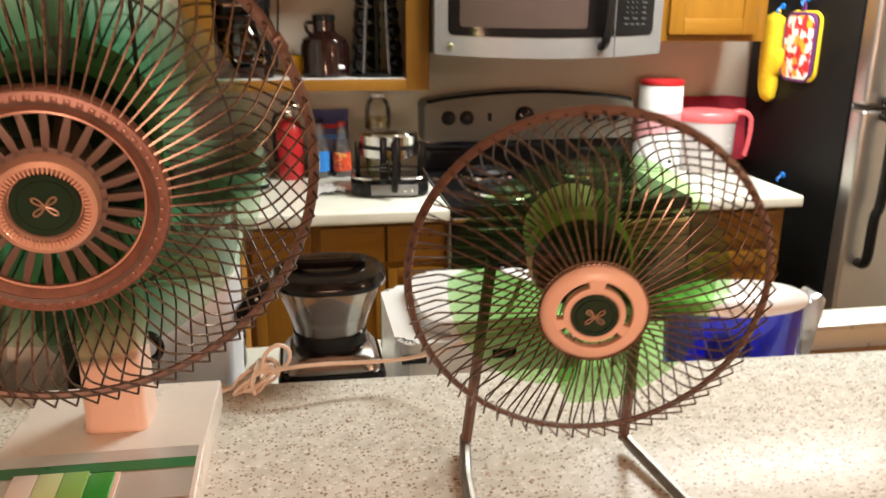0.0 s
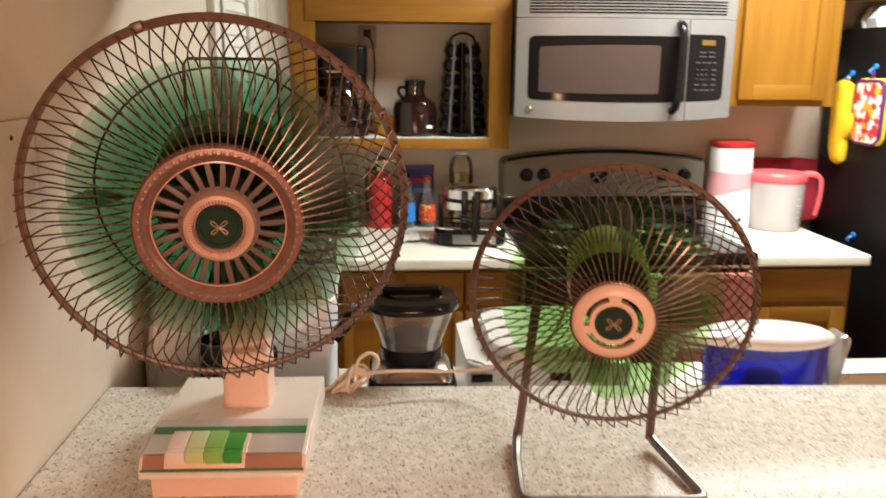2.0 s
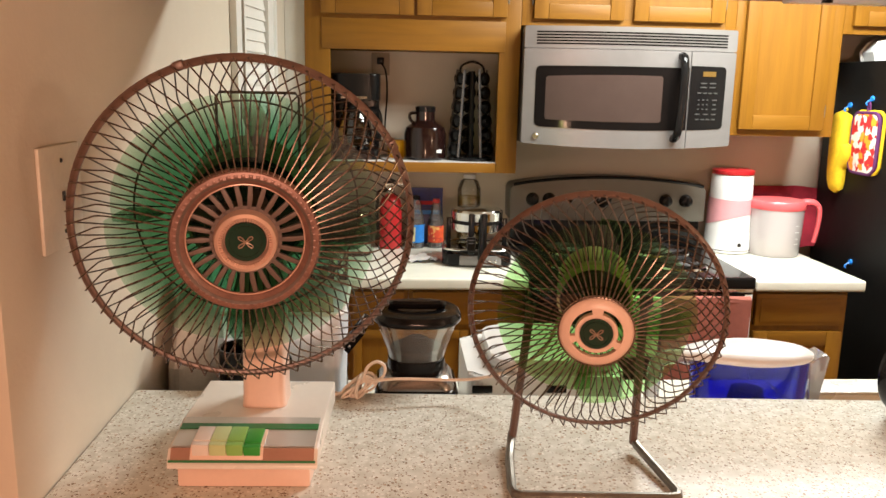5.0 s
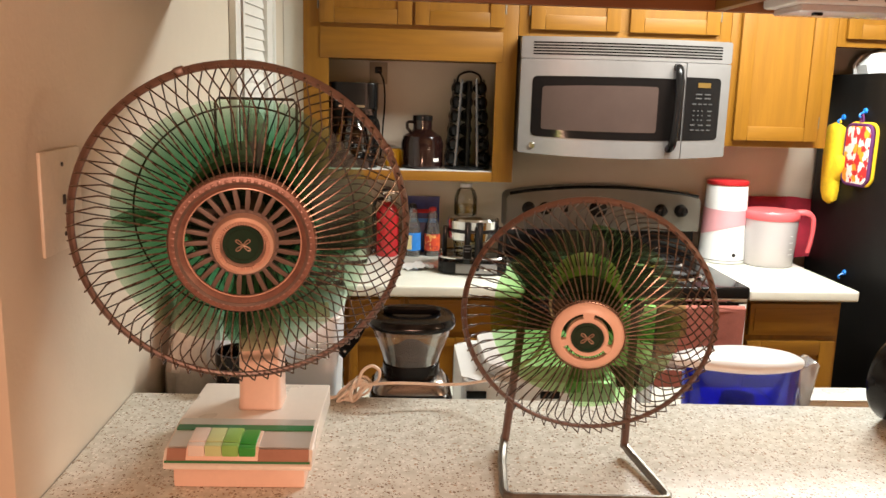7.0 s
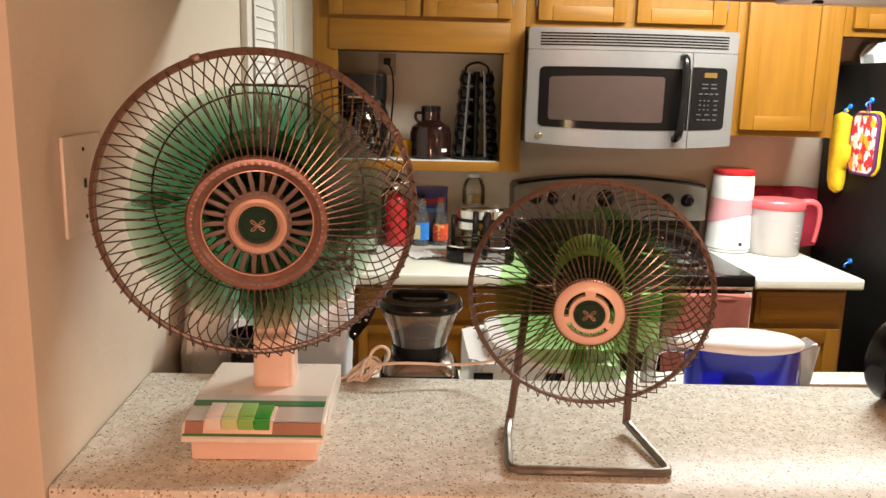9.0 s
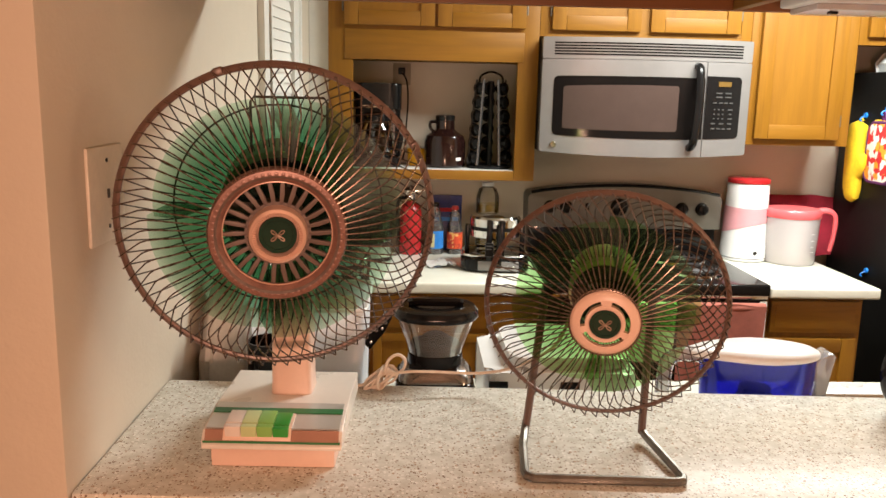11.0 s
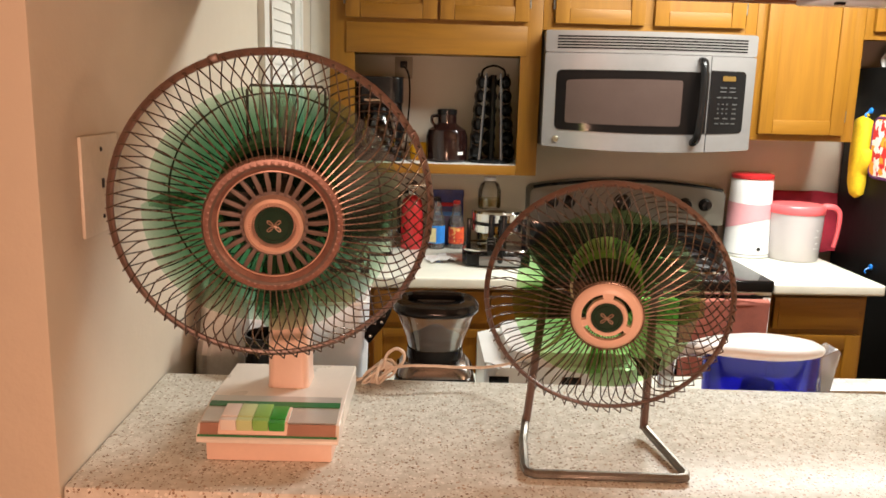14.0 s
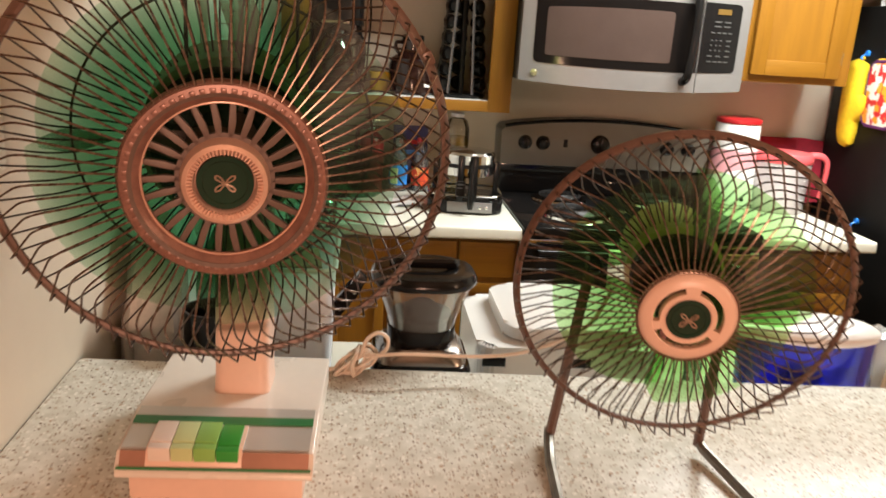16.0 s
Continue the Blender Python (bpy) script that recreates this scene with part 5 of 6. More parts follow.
def bottle(name, x, y, r, h, cap_mat, label, body_fill, label_mat, label_text):
    b = thing(name, at(x, y, DECK), label, "bottle", "bottles on the worktop")
    part("glass", lathe([(0, 0.001), (r * 0.95, 0.001), (r, 0.006), (r, 0.50 * h), (r * 0.85, 0.62 * h), (r * 0.62, 0.72 * h), (r * 0.66, 0.80 * h), (r * 0.42, 0.90 * h), (r * 0.40, 0.93 * h)], 28), PLASTIC_CLEAR, b)
    part("filling", lathe([(0, 0.003), (r * 0.93, 0.004), (r * 0.95, 0.50 * h), (r * 0.80, 0.56 * h), (0, 0.56 * h)], 28), body_fill, b, "dark syrup")
    part("cap", lathe([(r * 0.46, 0.92 * h), (r * 0.48, 0.93 * h), (r * 0.42, 0.99 * h), (r * 0.2, h), (0, h)], 20), cap_mat, b)
    lb = bmesh.new()
    for i in range(19):
        a = radians(-165 + 150 * i / 18)
        for z in (0.12 * h, 0.46 * h):
            lb.verts.new(((r + 0.0008) * math.cos(a), (r + 0.0008) * math.sin(a), z))
    lb.verts.ensure_lookup_table()
    for i in range(18):
        lb.faces.new((lb.verts[2 * i], lb.verts[2 * i + 2], lb.verts[2 * i + 3], lb.verts[2 * i + 1]))
    part("label", lb, label_mat, b, label_text)
    return b


bottle("syrup_bottle", 0.238, 2.945, 0.031, 0.192, RED, "syrup bottle with red cap and orange label", SYRUP, LABEL_ORANGE, "orange printed label")
b2 = bottle("sauce_bottle", 0.160, 2.935, 0.033, 0.205, BLACK, "dark sauce bottle with a blue and cream label", SYRUP, LABEL_BLUE, "blue label")
part("label_field", box(-0.016, 0.010, -0.0025, 0, 0.03, 0.085), LABEL_CREAM, b2, "cream label field", pose(-0.012, -0.0325, 0, 0, 0, -20))

bag = thing("blue_bag", at(0.205, 3.035, DECK), "dark blue printed food bag standing upright", "bag")
secs = []
for z, w, d in ((0.001, 0.11, 0.055), (0.03, 0.125, 0.065), (0.12, 0.128, 0.055), (0.185, 0.125, 0.022), (0.205, 0.128, 0.008), (0.222, 0.128, 0.004)):
    secs.append([(x, y, z) for x, y in rounded(w, d, min(0.02, d * 0.45), 4)])
part("pouch", loft(secs), BLUE_BAG, bag)
for z, w, c in ((0.165, 0.085, RED), (0.128, 0.10, LABEL_BLUE), (0.10, 0.07, LABEL_BLUE)):
    part("print", box(-w / 2, w / 2, -0.0015, 0, -0.008, 0.008), c, bag, "faded printed strip", pose(0.0, -0.0265 if z < 0.14 else -0.0205, z, 14 if z > 0.14 else 0, 0, 0))

ext = thing("fire_extinguisher", at(0.062, 2.93, DECK), "red fire extinguisher with black and chrome valve", "fire extinguisher")
part("cylinder", lathe([(0, 0.001), (0.040, 0.001), (0.043, 0.006), (0.043, 0.165), (0.036, 0.192), (0.018, 0.207), (0.014, 0.210), (0, 0.210)], 36), RED, ext, "red steel cylinder")
part("valve", lathe([(0.014, 0.2105), (0.016, 0.213), (0.015, 0.235), (0, 0.235)], 20), CHROME, ext, "chrome valve")
part("gauge", lathe([(0, 0.010), (0.011, 0.009), (0.012, 0.0)], 20), CHROME, ext, "round gauge", pose(-0.004, -0.016, 0.222, 90, 0, 0))
part("lever", prism([(-0.02, 0.236), (0.055, 0.248), (0.058, 0.255), (-0.015, 0.250)], -0.008, 0.008, "y", 0.002), CHROME, ext)
part("grip", prism([(-0.03, 0.252), (0.0, 0.270), (0.02, 0.262), (0.02, 0.256), (-0.015, 0.2508)], -0.009, 0.009, "y", 0.002), BLACK, ext, "black grip")
part("hose", tube(smooth_path([(-0.012, 0, 0.222), (-0.045, -0.01, 0.215), (-0.052, -0.012, 0.16), (-0.048, -0.01, 0.06)], 6), 0.007, 8), BLACK, ext, "black hose")

toast = thing("toaster", at(-0.135, 2.84, DECK), "chrome and black toaster on the worktop", "toaster")
part("case", prism(rounded(0.25, 0.17, 0.035), 0.012, 0.165, "z", 0.012), CHROME, toast, "chrome case")
part("base", prism(rounded(0.252, 0.172, 0.035), 0.001, 0.0118, "z", 0.002), BLACK, toast, "black base")
part("band", prism(rounded(0.254, 0.174, 0.035), 0.055, 0.075, "z", 0.002), BLACK, toast, "black band")
for y in (-0.032, 0.032):
    part("slot", box(-0.09, 0.09, y - 0.012, y + 0.012, 0.1652, 0.1665), BLACK, toast)
part("knob", lathe([(0, 0.010), (0.010, 0.009), (0.012, 0)], 16), BLACK, toast, "", pose(0.04, -0.0856, 0.10, 90, 0, 0))

nap = thing("napkin", at(0.185, 2.70, DECK, 20), "crumpled white paper napkin", "napkin")
bm = bmesh.new()
rnd = random.Random(5)
g = [[bm.verts.new((0.13 * (i / 10 - 0.5), 0.10 * (j / 8 - 0.5) + 0.01 * math.sin(i), 0.002 + 0.018 * abs(math.sin(i * 0.9 + j * 0.4)) * (1 - abs(i / 5 - 1)) + rnd.uniform(0, 0.006))) for i in range(11)] for j in range(9)]
for j in range(8):
    for i in range(10):
        bm.faces.new((g[j][i], g[j][i + 1], g[j + 1][i + 1], g[j + 1][i]))
part("sheet", bm, WHITE, nap)

# towels on the oven handle
for x, w, h, m_, lab, s in ((1.108, 0.296, 0.30, RED_CLOTH, "rust red dish towel over the oven handle", 4), (0.868, 0.172, 0.20, PALE_CLOTH, "pale green dish towel over the oven handle", 9)):
    tw = thing("dish_towel", at(x, CF - 0.062, 0.868), lab, "towel", "towels on the oven")
    part("drape", cloth(w, h, 1.4, 0.004, 26, 18, 0.006, s), m_, tw)
    part("fold", tube([(-w / 2, 0.016, -0.012), (w / 2, 0.016, -0.012)], 0.0165, 14), m_, tw)

# ---- things in the nook ----
NZ = 1.2605
cm = thing("coffee_maker", at(-0.072, 2.955, NZ), "black drip coffee maker with glass carafe", "coffee maker")
part("base", prism(rounded(0.185, 0.20, 0.03, 5, 0, -0.005), 0.001, 0.035, "z", 0.004), BLACK, cm)
part("tower", prism(rounded(0.175, 0.07, 0.02, 5, 0, 0.055), 0.0355, 0.215, "z", 0.004), BLACK, cm)
part("brew_head", prism(rounded(0.185, 0.19, 0.04, 6, 0, -0.002), 0.2155, 0.312, "z", 0.008), BLACK, cm, "glossy black brew head")
part("trim", box(-0.05, 0.045, -0.101, -0.0975, 0.222, 0.230), CHROME, cm, "silver marks on the head")
car = part("carafe", lathe([(0, 0.0362), (0.055, 0.0362), (0.066, 0.06), (0.068, 0.10), (0.058, 0.15), (0.045, 0.178), (0.048, 0.188)], 32), CARAFE, cm, "dark glass carafe", pose(0, -0.035, 0))
part("band", lathe([(0.0465, 0.170), (0.049, 0.172), (0.049, 0.186), (0.0465, 0.188)], 32), BLACK, car)
part("lid", lathe([(0.046, 0.1885), (0.044, 0.198), (0, 0.200)], 28), BLACK, car)
part("handle", tube(smooth_path([(0.046, -0.012, 0.18), (0.085, -0.02, 0.178), (0.095, -0.022, 0.13), (0.088, -0.02, 0.075), (0.070, -0.015, 0.062)], 5), 0.008, 8), BLACK, car)

gj = thing("brown_jug", at(0.190, 2.925, NZ), "dark brown glass jug with narrow neck", "jug")
part("body", lathe([(0, 0.001), (0.072, 0.001), (0.079, 0.008), (0.080, 0.095), (0.072, 0.120), (0.045, 0.137), (0.036, 0.146), (0.036, 0.178), (0, 0.178)], 40), BROWN_JUG, gj)
part("cap", lathe([(0.038, 0.1785), (0.038, 0.196), (0.030, 0.199), (0, 0.199)], 28), BLACK, gj)
part("handle", tube(smooth_path([(-0.036, 0, 0.172), (-0.056, 0, 0.170), (-0.058, 0, 0.150), (-0.046, 0, 0.136)], 5), 0.006, 8), BROWN_JUG, gj)
part("sticker", box(0.0, 0.024, -0.0015, 0, -0.006, 0.006), WHITE, gj, "small white sticker", pose(0.040, -0.0715, 0.035, 0, 0, 35))

cup = thing("yellow_cup", at(0.082, 2.97, NZ), "small yellow cup on the shelf", "cup")
part("cup_body", lathe([(0, 0.001), (0.031, 0.001), (0.038, 0.066), (0.036, 0.066), (0.029, 0.004), (0, 0.004)], 24), YELLOW, cup)

pods = thing("pod_carousel", at(0.362, 2.925, NZ), "black carousel with grey strips and coffee pods", "pod holder")
part("base", lathe([(0, 0.001), (0.085, 0.001), (0.088, 0.010), (0.080, 0.014), (0, 0.014)], 36), BLACK, pods)
part("handle", tube(smooth_path([(-0.045, 0, 0.325), (-0.038, 0, 0.350), (0, 0, 0.364), (0.038, 0, 0.350), (0.045, 0, 0.325)], 5), 0.004, 6), BLACK, pods)
part("post", tube([(0, 0, 0.014), (0, 0, 0.33)], 0.012, 10), BLACK, pods)
pod = finish(lathe([(0, 0.020), (0.017, 0.020), (0.0225, 0.0), (0.0250, -0.001), (0.0250, -0.003), (0.0215, -0.005), (0.018, -0.011), (0.010, -0.0145), (0, -0.0155)], 20))
pod.materials.append(BLACK)
for c in range(6):
    a = radians(c * 60 - 148)
    tilt = 0.045 if c % 2 else 0.0
    for s in (0.030,):
        p0 = Vector((0.078 * math.cos(a) - s * math.sin(a), 0.078 * math.sin(a) + s * math.cos(a), 0.014))
        p1 = Vector((0.050 * math.cos(a) - s * 0.7 * math.sin(a), 0.050 * math.sin(a) + s * 0.7 * math.cos(a), 0.335))
        part("strip", tube([p0, p1], 0.0065, 8, False, 0.45), POD_STRIP, pods, "grey metal strip")
    for k in range(6 if c != 1 else 0):
        z = 0.042 + 0.052 * k
        r = 0.079 - 0.028 * (z - 0.014) / 0.32
        part("pod", pod, None, pods, "", Matrix.Translation((r * math.cos(a), r * math.sin(a), z)) @ Matrix.Rotation(a, 4, "Z") @ pose(0, 0, 0, 0, -90, 0) @ pose(0, 0, 0, 0, 0, 0))

outlet = thing("wall_outlet", at(0.018, BACK, 1.625), "brown wall outlet with a black plug", "outlet")
part("plate", box(-0.035, 0.035, -0.006, -0.0005, -0.055, 0.030, 0.002), surface("outlet plate", (0.30, 0.24, 0.16), 0.4), outlet)
part("plug", box(-0.014, 0.014, -0.032, -0.0065, -0.014, 0.012, 0.004), BLACK, outlet, "black plug")
part("cord", tube(smooth_path([(0.0, -0.030, -0.006), (0.020, -0.040, -0.04), (0.026, -0.040, -0.12), (0.020, -0.042, -0.22), (0.016, -0.06, -0.30), (0.010, -0.08, -0.340)], 6), 0.0035, 6), BLACK, outlet, "thin black cord")

# ---- things behind the bar ----
gr = thing("bean_grinder", at(0.117, 1.135, DECK), "grinder with smoky hopper, black lid and chrome base", "grinder")


def rsec(w, d, r, z):
    return [(x, y, z) for x, y in rounded(w, d, r, 8)]


def gsec(w, d, r, z):
    return rsec(w * 0.96, d * 0.96, r, max(0.001, z - 0.010))


part("foot", loft([gsec(0.140, 0.13, 0.020, 0.001), gsec(0.142, 0.132, 0.022, 0.140), gsec(0.137, 0.127, 0.022, 0.148)]), BLACK, gr, "black foot")
part("chrome_base", loft([gsec(0.130, 0.120, 0.024, 0.1485), gsec(0.127, 0.117, 0.026, 0.155), gsec(0.116, 0.108, 0.030, 0.164), gsec(0.108, 0.102, 0.034, 0.168)]), SATIN_DARK, gr, "curved chrome base")
part("collar", loft([gsec(0.092, 0.090, 0.036, 0.1682), gsec(0.100, 0.096, 0.038, 0.176), gsec(0.098, 0.094, 0.036, 0.1905)]), BLACK, gr, "black collar")
part("hopper", loft([gsec(0.094, 0.091, 0.036, 0.1907), gsec(0.103, 0.100, 0.040, 0.208), gsec(0.121, 0.117, 0.046, 0.232), gsec(0.138, 0.131, 0.052, 0.2545)], False), SMOKE, gr, "clear tapered hopper")
part("auger", lathe([(0.0405, 0.1908), (0.045, 0.203), (0.042, 0.208), (0.030, 0.211), (0.021, 0.219), (0.012, 0.224), (0, 0.225)], 24), BEANS, gr, "dark mound in the hopper", pose(0, 0, -0.010))
glid = part("lid", loft([gsec(0.146, 0.138, 0.056, 0.2548), gsec(0.151, 0.143, 0.059, 0.258), gsec(0.151, 0.143, 0.059, 0.264), gsec(0.141, 0.133, 0.055, 0.271), gsec(0.112, 0.104, 0.046, 0.2745), gsec(0.08, 0.060, 0.029, 0.2725), gsec(0.06, 0.040, 0.019, 0.2705)]), BLACK, gr, "glossy black lid")
part("lid_grip", tube(smooth_path([(-0.043, 0.002, 0.2655), (-0.032, -0.008, 0.2695), (0.0, -0.013, 0.2705), (0.032, -0.008, 0.2695), (0.043, 0.002, 0.2655)], 5), 0.0055, 8, False, 1.5), BLACK, glid)

cb = thing("fan_cord", at(0.030, 1.013, BAR_Z), "white power cord tied in a bundle", "cord")
rnd = random.Random(8)
for k in range(8):
    pts = []
    tilt = radians(rnd.uniform(22, 62))
    size, off = rnd.uniform(0.017, 0.027), rnd.uniform(-0.006, 0.006)
    for i in range(22):
        a = 2 * math.pi * i / 22
        u, v = size * math.cos(a), (0.005 + 0.001 * k) * math.sin(a)
        pts.append((u * math.cos(tilt) - v * math.sin(tilt) + off, 0.003 * math.sin(a * 2 + k) + 0.003 * k - 0.014, max(0.0028, 0.019 + u * math.sin(tilt) + v * math.cos(tilt))))
    part("coil", tube(pts, 0.0021, 6, True), CORD, cb)
part("loop", tube(smooth_path([(0.004, -0.012, 0.030), (0.010, -0.014, 0.052), (0.024, -0.014, 0.062), (0.036, -0.012, 0.054), (0.034, -0.01, 0.038), (0.018, -0.01, 0.026)], 6), 0.0024, 6), CORD, cb)
part("tie", tube(smooth_path([(-0.004, -0.018, 0.006), (-0.006, -0.022, 0.020), (-0.002, -0.018, 0.034), (0.002, 0.012, 0.034), (0.0, 0.016, 0.020), (-0.002, 0.012, 0.006)], 5), 0.0026, 6), CORD, cb)
part("strand", tube(smooth_path([(0.010, -0.014, 0.030), (0.045, -0.018, 0.036), (0.085, -0.012, 0.034), (0.125, -0.008, 0.031), (0.170, -0.012, 0.034), (0.215, -0.040, 0.056), (0.258, -0.090, 0.105), (0.272, -0.125, 0.165)], 6), 0.0024, 6), CORD, cb, "strand that leads to the small fan")
for k, (x, y) in enumerate(((-0.042, 0.004), (-0.050, -0.004), (-0.034, 0.010))):
    part("tail", tube(smooth_path([(-0.008, -0.006, 0.012), (x * 0.6, y * 0.5, 0.008), (x, y, 0.0026), (x * 1.25, y + 0.006, 0.0026)], 5), 0.0024, 6), CORD, cb)

wb = thing("bread_machine", at(0.355, 1.325, DECK), "white rounded countertop appliance with dark vents", "appliance")
part("case", prism(rounded(0.285, 0.25, 0.03), 0.004, 0.118, "z", 0.012), WHITE, wb, "white case")
part("lid", prism(rounded(0.235, 0.23, 0.04, 6, 0.02, 0.008), 0.1185, 0.142, "z", 0.010), WHITE, wb, "white raised lid")
for x in (-0.118, 0.015):
    part("vent", box(x - 0.018, x + 0.018, -0.1285, -0.1255, 0.088, 0.102, 0.001), BLACK, wb, "black vent slot")
for x in (-0.11, 0.11):
    for y in (-0.09, 0.09):
        part("foot", lathe([(0, 0.0002), (0.012, 0.0002), (0.012, 0.0038), (0, 0.0038)], 12), BLACK, wb)

wp = thing("water_pitcher", at(0.683, 1.125, DECK), "blue water filter pitcher with white lid", "pitcher")
OV = 0.58
part("body", lathe([(0, 0.002), (0.086, 0.002), (0.092, 0.010), (0.098, 0.11), (0.102, 0.184), (0.100, 0.184), (0.096, 0.11), (0.089, 0.012), (0, 0.008)], 48, 1, OV), BLUE_CLEAR, wp, "clear blue body")
part("water_filter", lathe([(0, 0.010), (0.030, 0.010), (0.033, 0.10), (0.026, 0.125), (0, 0.125)], 28), BLACK, wp, "dark filter inside")
bm = lathe([(0.1020, 0.1830), (0.1060, 0.1842), (0.1075, 0.188), (0.1060, 0.192), (0.098, 0.1965), (0.07, 0.202), (0.035, 0.2045), (0, 0.2055)], 56, 1, OV)
for v in bm.verts:
    if v.co.x < 0:
        u = -v.co.x / 0.107
        v.co.x *= 1.0 + 0.22 * u * u
        v.co.y *= 1.0 - 0.25 * u * u
part("lid", bm, WHITE, wp, "white domed lid with a pointed end")
part("handle", tube(smooth_path([(-0.095, 0, 0.180), (-0.125, 0, 0.183), (-0.150, 0, 0.178), (-0.162, 0, 0.160), (-0.166, 0, 0.085), (-0.158, 0, 0.040), (-0.105, 0, 0.028)], 6), 0.012, 10, False, 1.3), THICK_CLEAR, wp, "clear plastic handle")
spout = [(0.092, 0.178), (0.101, 0.11), (0.110, 0.080), (0.116, 0.11), (0.130, 0.186), (0.122, 0.194), (0.106, 0.184)]
part("spout", prism(spout, -0.022, 0.022, "y", 0.004), THICK_CLEAR, wp, "clear plastic spout")

# things seen through the large fan
bin_ = thing("plastic_bin", at(-0.107, 1.262, DECK), "tall translucent white plastic bin with a black handle", "bin")
part("tub", loft([rsec(0.188, 0.205, 0.02, 0.001), rsec(0.20, 0.225, 0.02, 0.245)], False), MILKY, bin_)
part("bottom", box(-0.08, 0.08, -0.09, 0.09, 0.002, 0.006), WHITE, bin_)
part("rim", tube([(x, y, 0.246) for x, y in rounded(0.204, 0.229, 0.02)], 0.004, 6, True), WHITE, bin_, "white rolled rim")
grip = part("side_handle", prism([(0.099, 0.172), (0.108, 0.163), (0.134, 0.196), (0.148, 0.224), (0.136, 0.234), (0.120, 0.208), (0.100, 0.188)], -0.075, -0.055, "y", 0.003), BLACK, bin_, "black riveted handle")
for x, z in ((0.110, 0.178), (0.130, 0.204)):
    part("rivet", lathe([(0, 0.003), (0.0025, 0.0025), (0.0035, 0)], 12), CHROME, grip, "bright rivet", pose(x, -0.0752, z, 90, 0, 0))
cbx = thing("cardboard_box", at(-0.085, 1.265, DECK + 0.0065, 6), "small brown cardboard box in the bin", "box")
part("carton", box(-0.055, 0.055, -0.05, 0.05, 0.0, 0.225, 0.002), CARD, cbx)
mug = thing("black_mug", at(-0.160, 1.098, DECK, -8), "black mug with a ring handle", "mug")
part("cup_body", lathe([(0, 0.0), (0.034, 0.0), (0.038, 0.006), (0.039, 0.208), (0.036, 0.208), (0.034, 0.008), (0, 0.006)], 28), BLACK, mug)
part("handle", tube([(0.057 + 0.017 * math.cos(a), 0.0, 0.186 + 0.017 * math.sin(a)) for a in [2 * math.pi * k / 20 for k in range(20)]], 0.005, 8, True), BLACK, mug)
press = thing("coffee_press", at(-0.055, 1.425, DECK), "black coffee press with chrome bands", "coffee press")
part("glass_body", lathe([(0, 0.001), (0.040, 0.001), (0.042, 0.006), (0.042, 0.275), (0, 0.275)], 32), BLACK_GLASS, press, "dark filled glass")
for z in (0.05, 0.16, 0.255):
    part("band", lathe([(0.0422, z), (0.0435, z + 0.001), (0.0435, z + 0.012), (0.0422, z + 0.013)], 32), CHROME, press, "chrome band")
for k in range(4):
    a = radians(-120 + 50 * k)
    part("strap", box(-0.005, 0.005, -0.0012, 0.0012, 0.062, 0.254), CHROME, press, "", Matrix.Rotation(a, 4, "Z") @ Matrix.Translation((0, -0.0432, 0)))
part("lid", lathe([(0.044, 0.2755), (0.044, 0.288), (0.030, 0.300), (0, 0.304)], 32), CHROME, press, "chrome lid")
part("knob", lathe([(0.003, 0.3042), (0.003, 0.318), (0.011, 0.322), (0.011, 0.334), (0, 0.338)], 20), BLACK, press)
for x, y, name in ((-0.150, 1.430, "glass_jar"), (-0.245, 1.43, "glass_jar")):
    gjar = thing(name, at(x, y, DECK), "clear glass storage jar with a glass lid", "jar", "glass jars")
    part("glass", lathe([(0, 0.001), (0.040, 0.001), (0.043, 0.006), (0.043, 0.20), (0.036, 0.222), (0.036, 0.232)], 28), GLASS, gjar)
    part("lid", lathe([(0.038, 0.2325), (0.040, 0.236), (0.034, 0.250), (0.010, 0.256), (0.010, 0.268), (0.014, 0.274), (0, 0.278)], 28), GLASS, gjar)
    part("contents", lathe([(0, 0.005), (0.040, 0.006), (0.040, 0.12), (0, 0.125)], 24), CARD, gjar, "brown dry goods")
pbag = thing("plastic_bag", at(-0.258, 1.27, DECK), "wrinkled grey white plastic bag", "bag")
secs = []
rnd = random.Random(11)
for z, w, d in ((0.001, 0.085, 0.16), (0.05, 0.10, 0.19), (0.14, 0.10, 0.19), (0.22, 0.085, 0.15), (0.28, 0.055, 0.10), (0.30, 0.035, 0.07)):
    sec = rounded(w, d, 0.03, 6)
    secs.append([(x * (1 + 0.07 * math.sin(5 * i + z * 30)), y * (1 + 0.06 * math.sin(3.3 * i + z * 25)), z) for i, (x, y) in enumerate(sec)])
part("pouch", loft(secs), GREY_CLOTH, pbag)

# yellow and black lantern at the end of the bar
lan = thing("lantern_flashlight", at(0.866, 0.905, BAR_Z), "yellow flashlight with a black rubber bezel, lying on the bar", "flashlight")
ml = pose(0, 0, 0.066, 0, 0, 0) @ Matrix.Rotation(radians(-64), 4, "Z") @ pose(0, 0, 0, 0, -90, 0)
part("bezel", lathe([(0.045, 0.060), (0.062, 0.058), (0.066, 0.050), (0.066, 0.022), (0.060, 0.016), (0.045, 0.016)], 40), BLACK, lan, "black rubber bezel", ml)
part("lens", lathe([(0, 0.054), (0.045, 0.054)], 32), PLASTIC_CLEAR, lan, "clear lens", ml)
part("body", lathe([(0.058, 0.0158), (0.062, 0.004), (0.060, -0.03), (0.045, -0.065), (0.036, -0.10), (0.036, -0.20), (0.030, -0.21), (0, -0.21)], 40), YELLOW, lan, "yellow plastic body", ml)
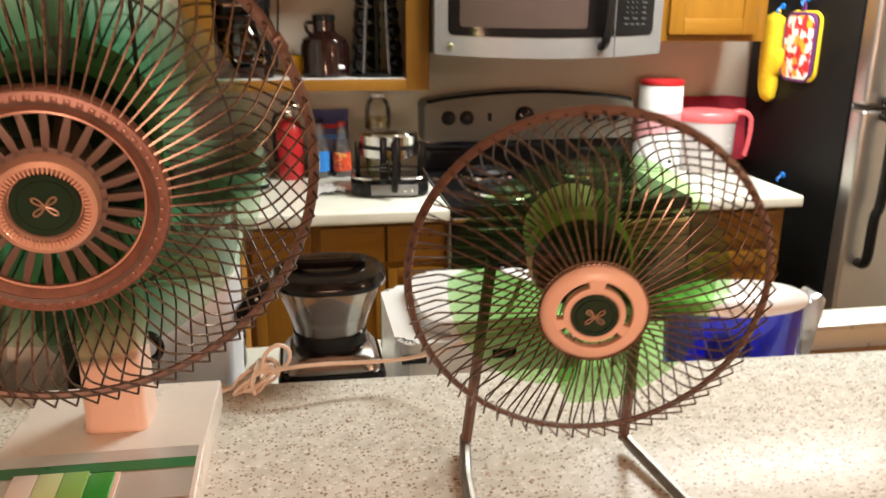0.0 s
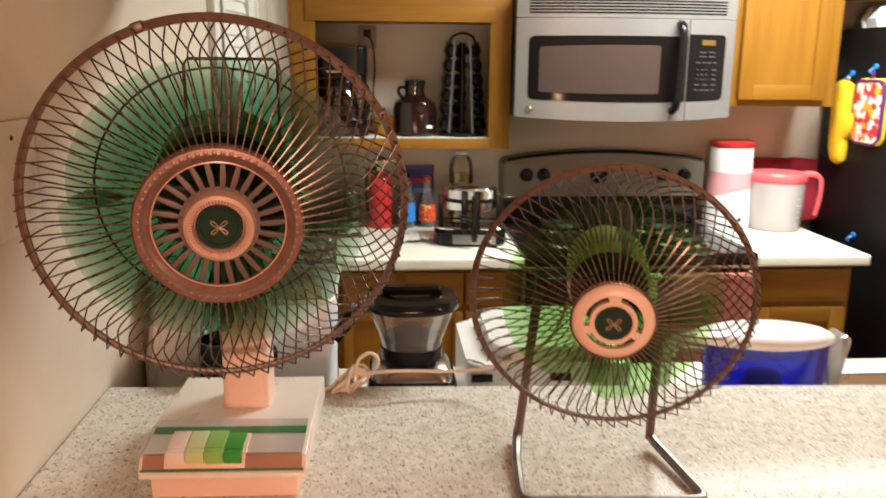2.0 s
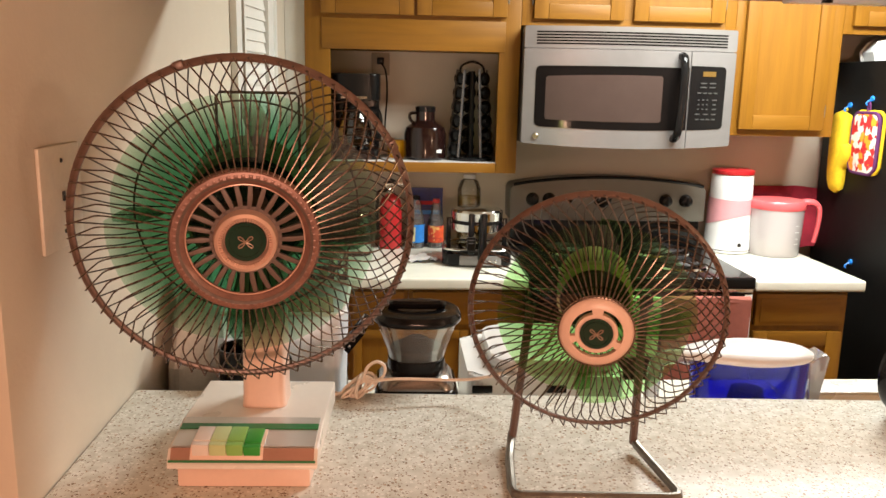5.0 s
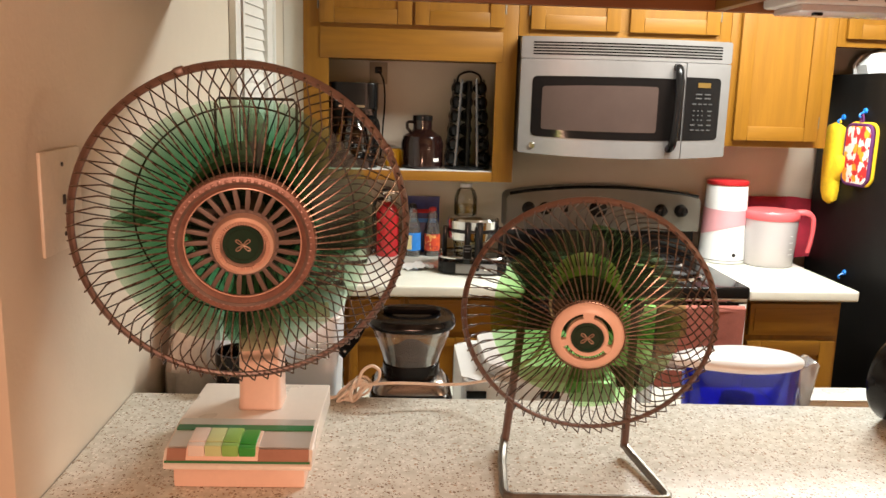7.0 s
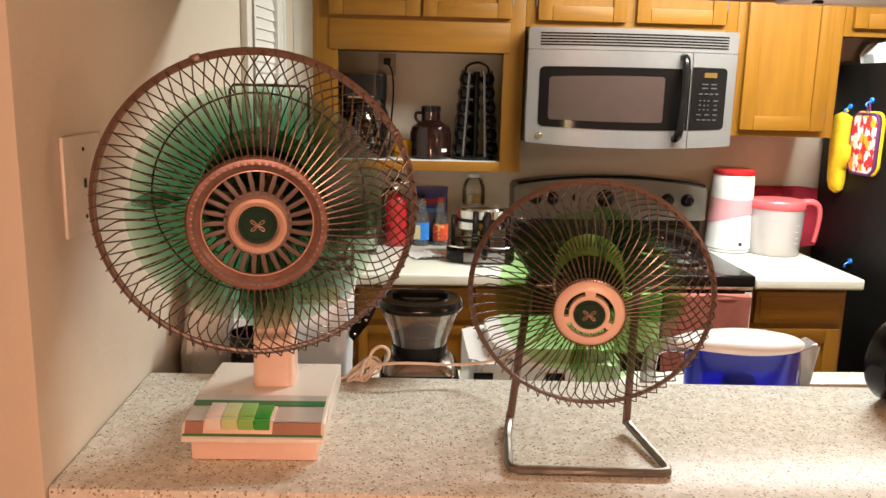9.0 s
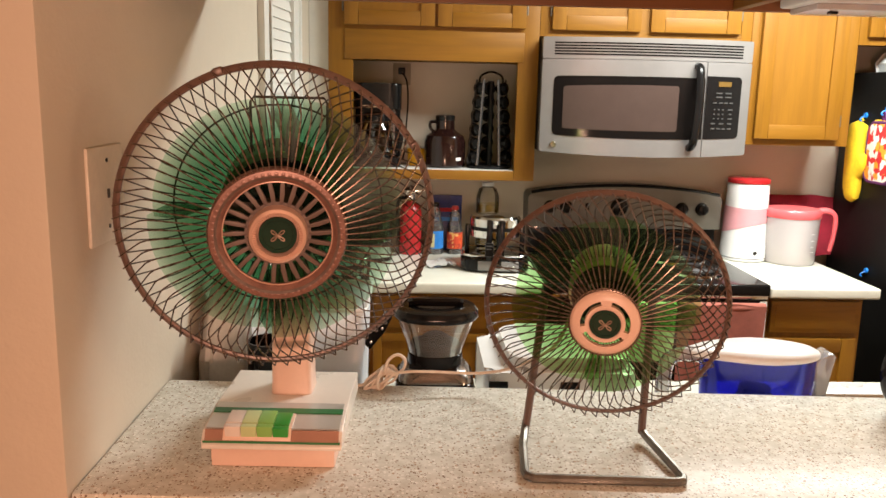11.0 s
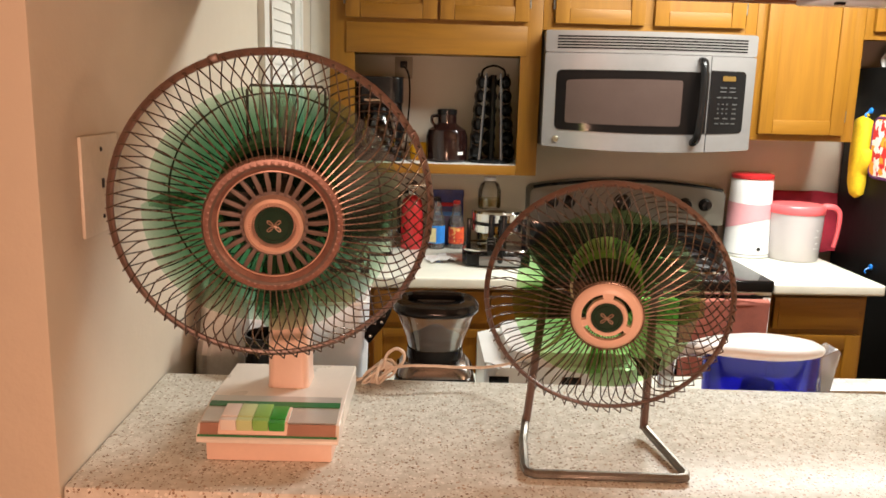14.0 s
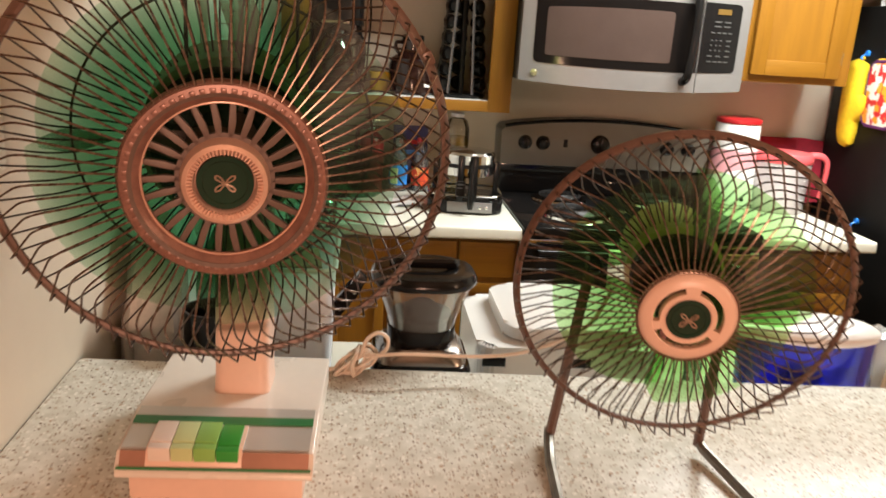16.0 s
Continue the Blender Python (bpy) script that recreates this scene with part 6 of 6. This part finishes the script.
part("switch", box(-0.008, 0.008, -0.004, 0.004, -0.02, 0.02, 0.002), BLACK, lan, "black slide switch", ml @ pose(0.038, 0, -0.12, 0, 90, 0))

# ---- on the refrigerator ----
mitt = thing("oven_mitt", at(FX - 0.003, 2.868, 1.478), "yellow quilted oven mitt on a hook", "oven mitt", "on the refrigerator")
mo = [(0.055, -0.015), (0.066, -0.10), (0.062, -0.20), (0.052, -0.275), (0.030, -0.312), (0.0, -0.318), (-0.026, -0.305), (-0.036, -0.265), (-0.034, -0.225), (-0.052, -0.205), (-0.072, -0.165), (-0.070, -0.135), (-0.052, -0.125), (-0.042, -0.14), (-0.040, -0.08), (-0.035, -0.018), (0.010, -0.004)]
bm = bmesh.new()
rings = []
for s, x in ((0.94, 0.0), (1.0, -0.010), (1.0, -0.019), (0.88, -0.030), (0.66, -0.037)):
    cx, cz = 0.005, -0.16
    rings.append([bm.verts.new((x, cx + (u - cx) * s, cz + (v - cz) * (0.5 + s / 2))) for u, v in mo])
for a, b in zip(rings, rings[1:]):
    for i in range(len(mo)):
        bm.faces.new((a[i], a[(i + 1) % len(mo)], b[(i + 1) % len(mo)], b[i]))
bm.faces.new(rings[0])
bm.faces.new(list(reversed(rings[-1])))
part("quilted_body", bm, YELLOW_CLOTH, mitt)
part("loop", tube(smooth_path([(-0.008, 0.0, -0.006), (-0.012, -0.004, 0.008), (-0.008, -0.010, -0.004)], 4), 0.003, 6), YELLOW_CLOTH, mitt)

hold = thing("pot_holder", at(FX - 0.003, 2.728, 1.36), "printed pot holder with purple and yellow edging", "pot holder", "on the refrigerator")
part("pad", prism([(u, v) for u, v in rounded(0.165, 0.215, 0.035)], -0.012, 0.0, "x", 0.003), PRINT, hold, "printed fruit pattern")
part("binding", tube([(-0.006, u, v) for u, v in rounded(0.168, 0.218, 0.036)], 0.0075, 8, True), PURPLE, hold, "purple binding")
part("back_edge", tube([(-0.002, u - 0.012, v + 0.004) for u, v in rounded(0.182, 0.222, 0.036)], 0.006, 8, True), YELLOW_CLOTH, hold, "yellow edging")
part("loop", tube(smooth_path([(-0.004, 0.0, 0.110), (-0.008, 0.004, 0.138), (-0.006, 0.0, 0.150), (-0.006, -0.010, 0.138), (-0.004, -0.010, 0.110)], 4), 0.004, 6), PURPLE, hold)
for y, z in ((2.862, 1.486), (2.722, 1.512), (2.734, 0.906)):
    hk = thing("magnet_hook", at(FX + 0.0005, y, z), "small blue magnetic hook", "hook", "hooks")
    part("magnet", lathe([(0, 0.008), (0.010, 0.007), (0.011, 0)], 16), BLUE_HOOK, hk, "", pose(0, 0, 0.008, 0, -90, 0))
    part("hook", tube(smooth_path([(-0.008, 0, 0.004), (-0.020, 0, -0.002), (-0.024, 0, -0.010), (-0.018, 0, -0.014)], 4), 0.003, 6), BLUE_HOOK, hk)
sack = thing("paper_bag", at(1.975, 2.87, FTOP), "crumpled white paper bag on the refrigerator", "bag")
part("paper", loft([[(x * (1 + 0.05 * math.sin(4 * i)), y * (1 + 0.08 * math.cos(3 * i)), z) for i, (x, y) in enumerate(rounded(w, d, 0.015, 4))] for z, w, d in ((0.001, 0.24, 0.12), (0.035, 0.26, 0.12), (0.075, 0.22, 0.09), (0.098, 0.10, 0.04))]), WHITE, sack)
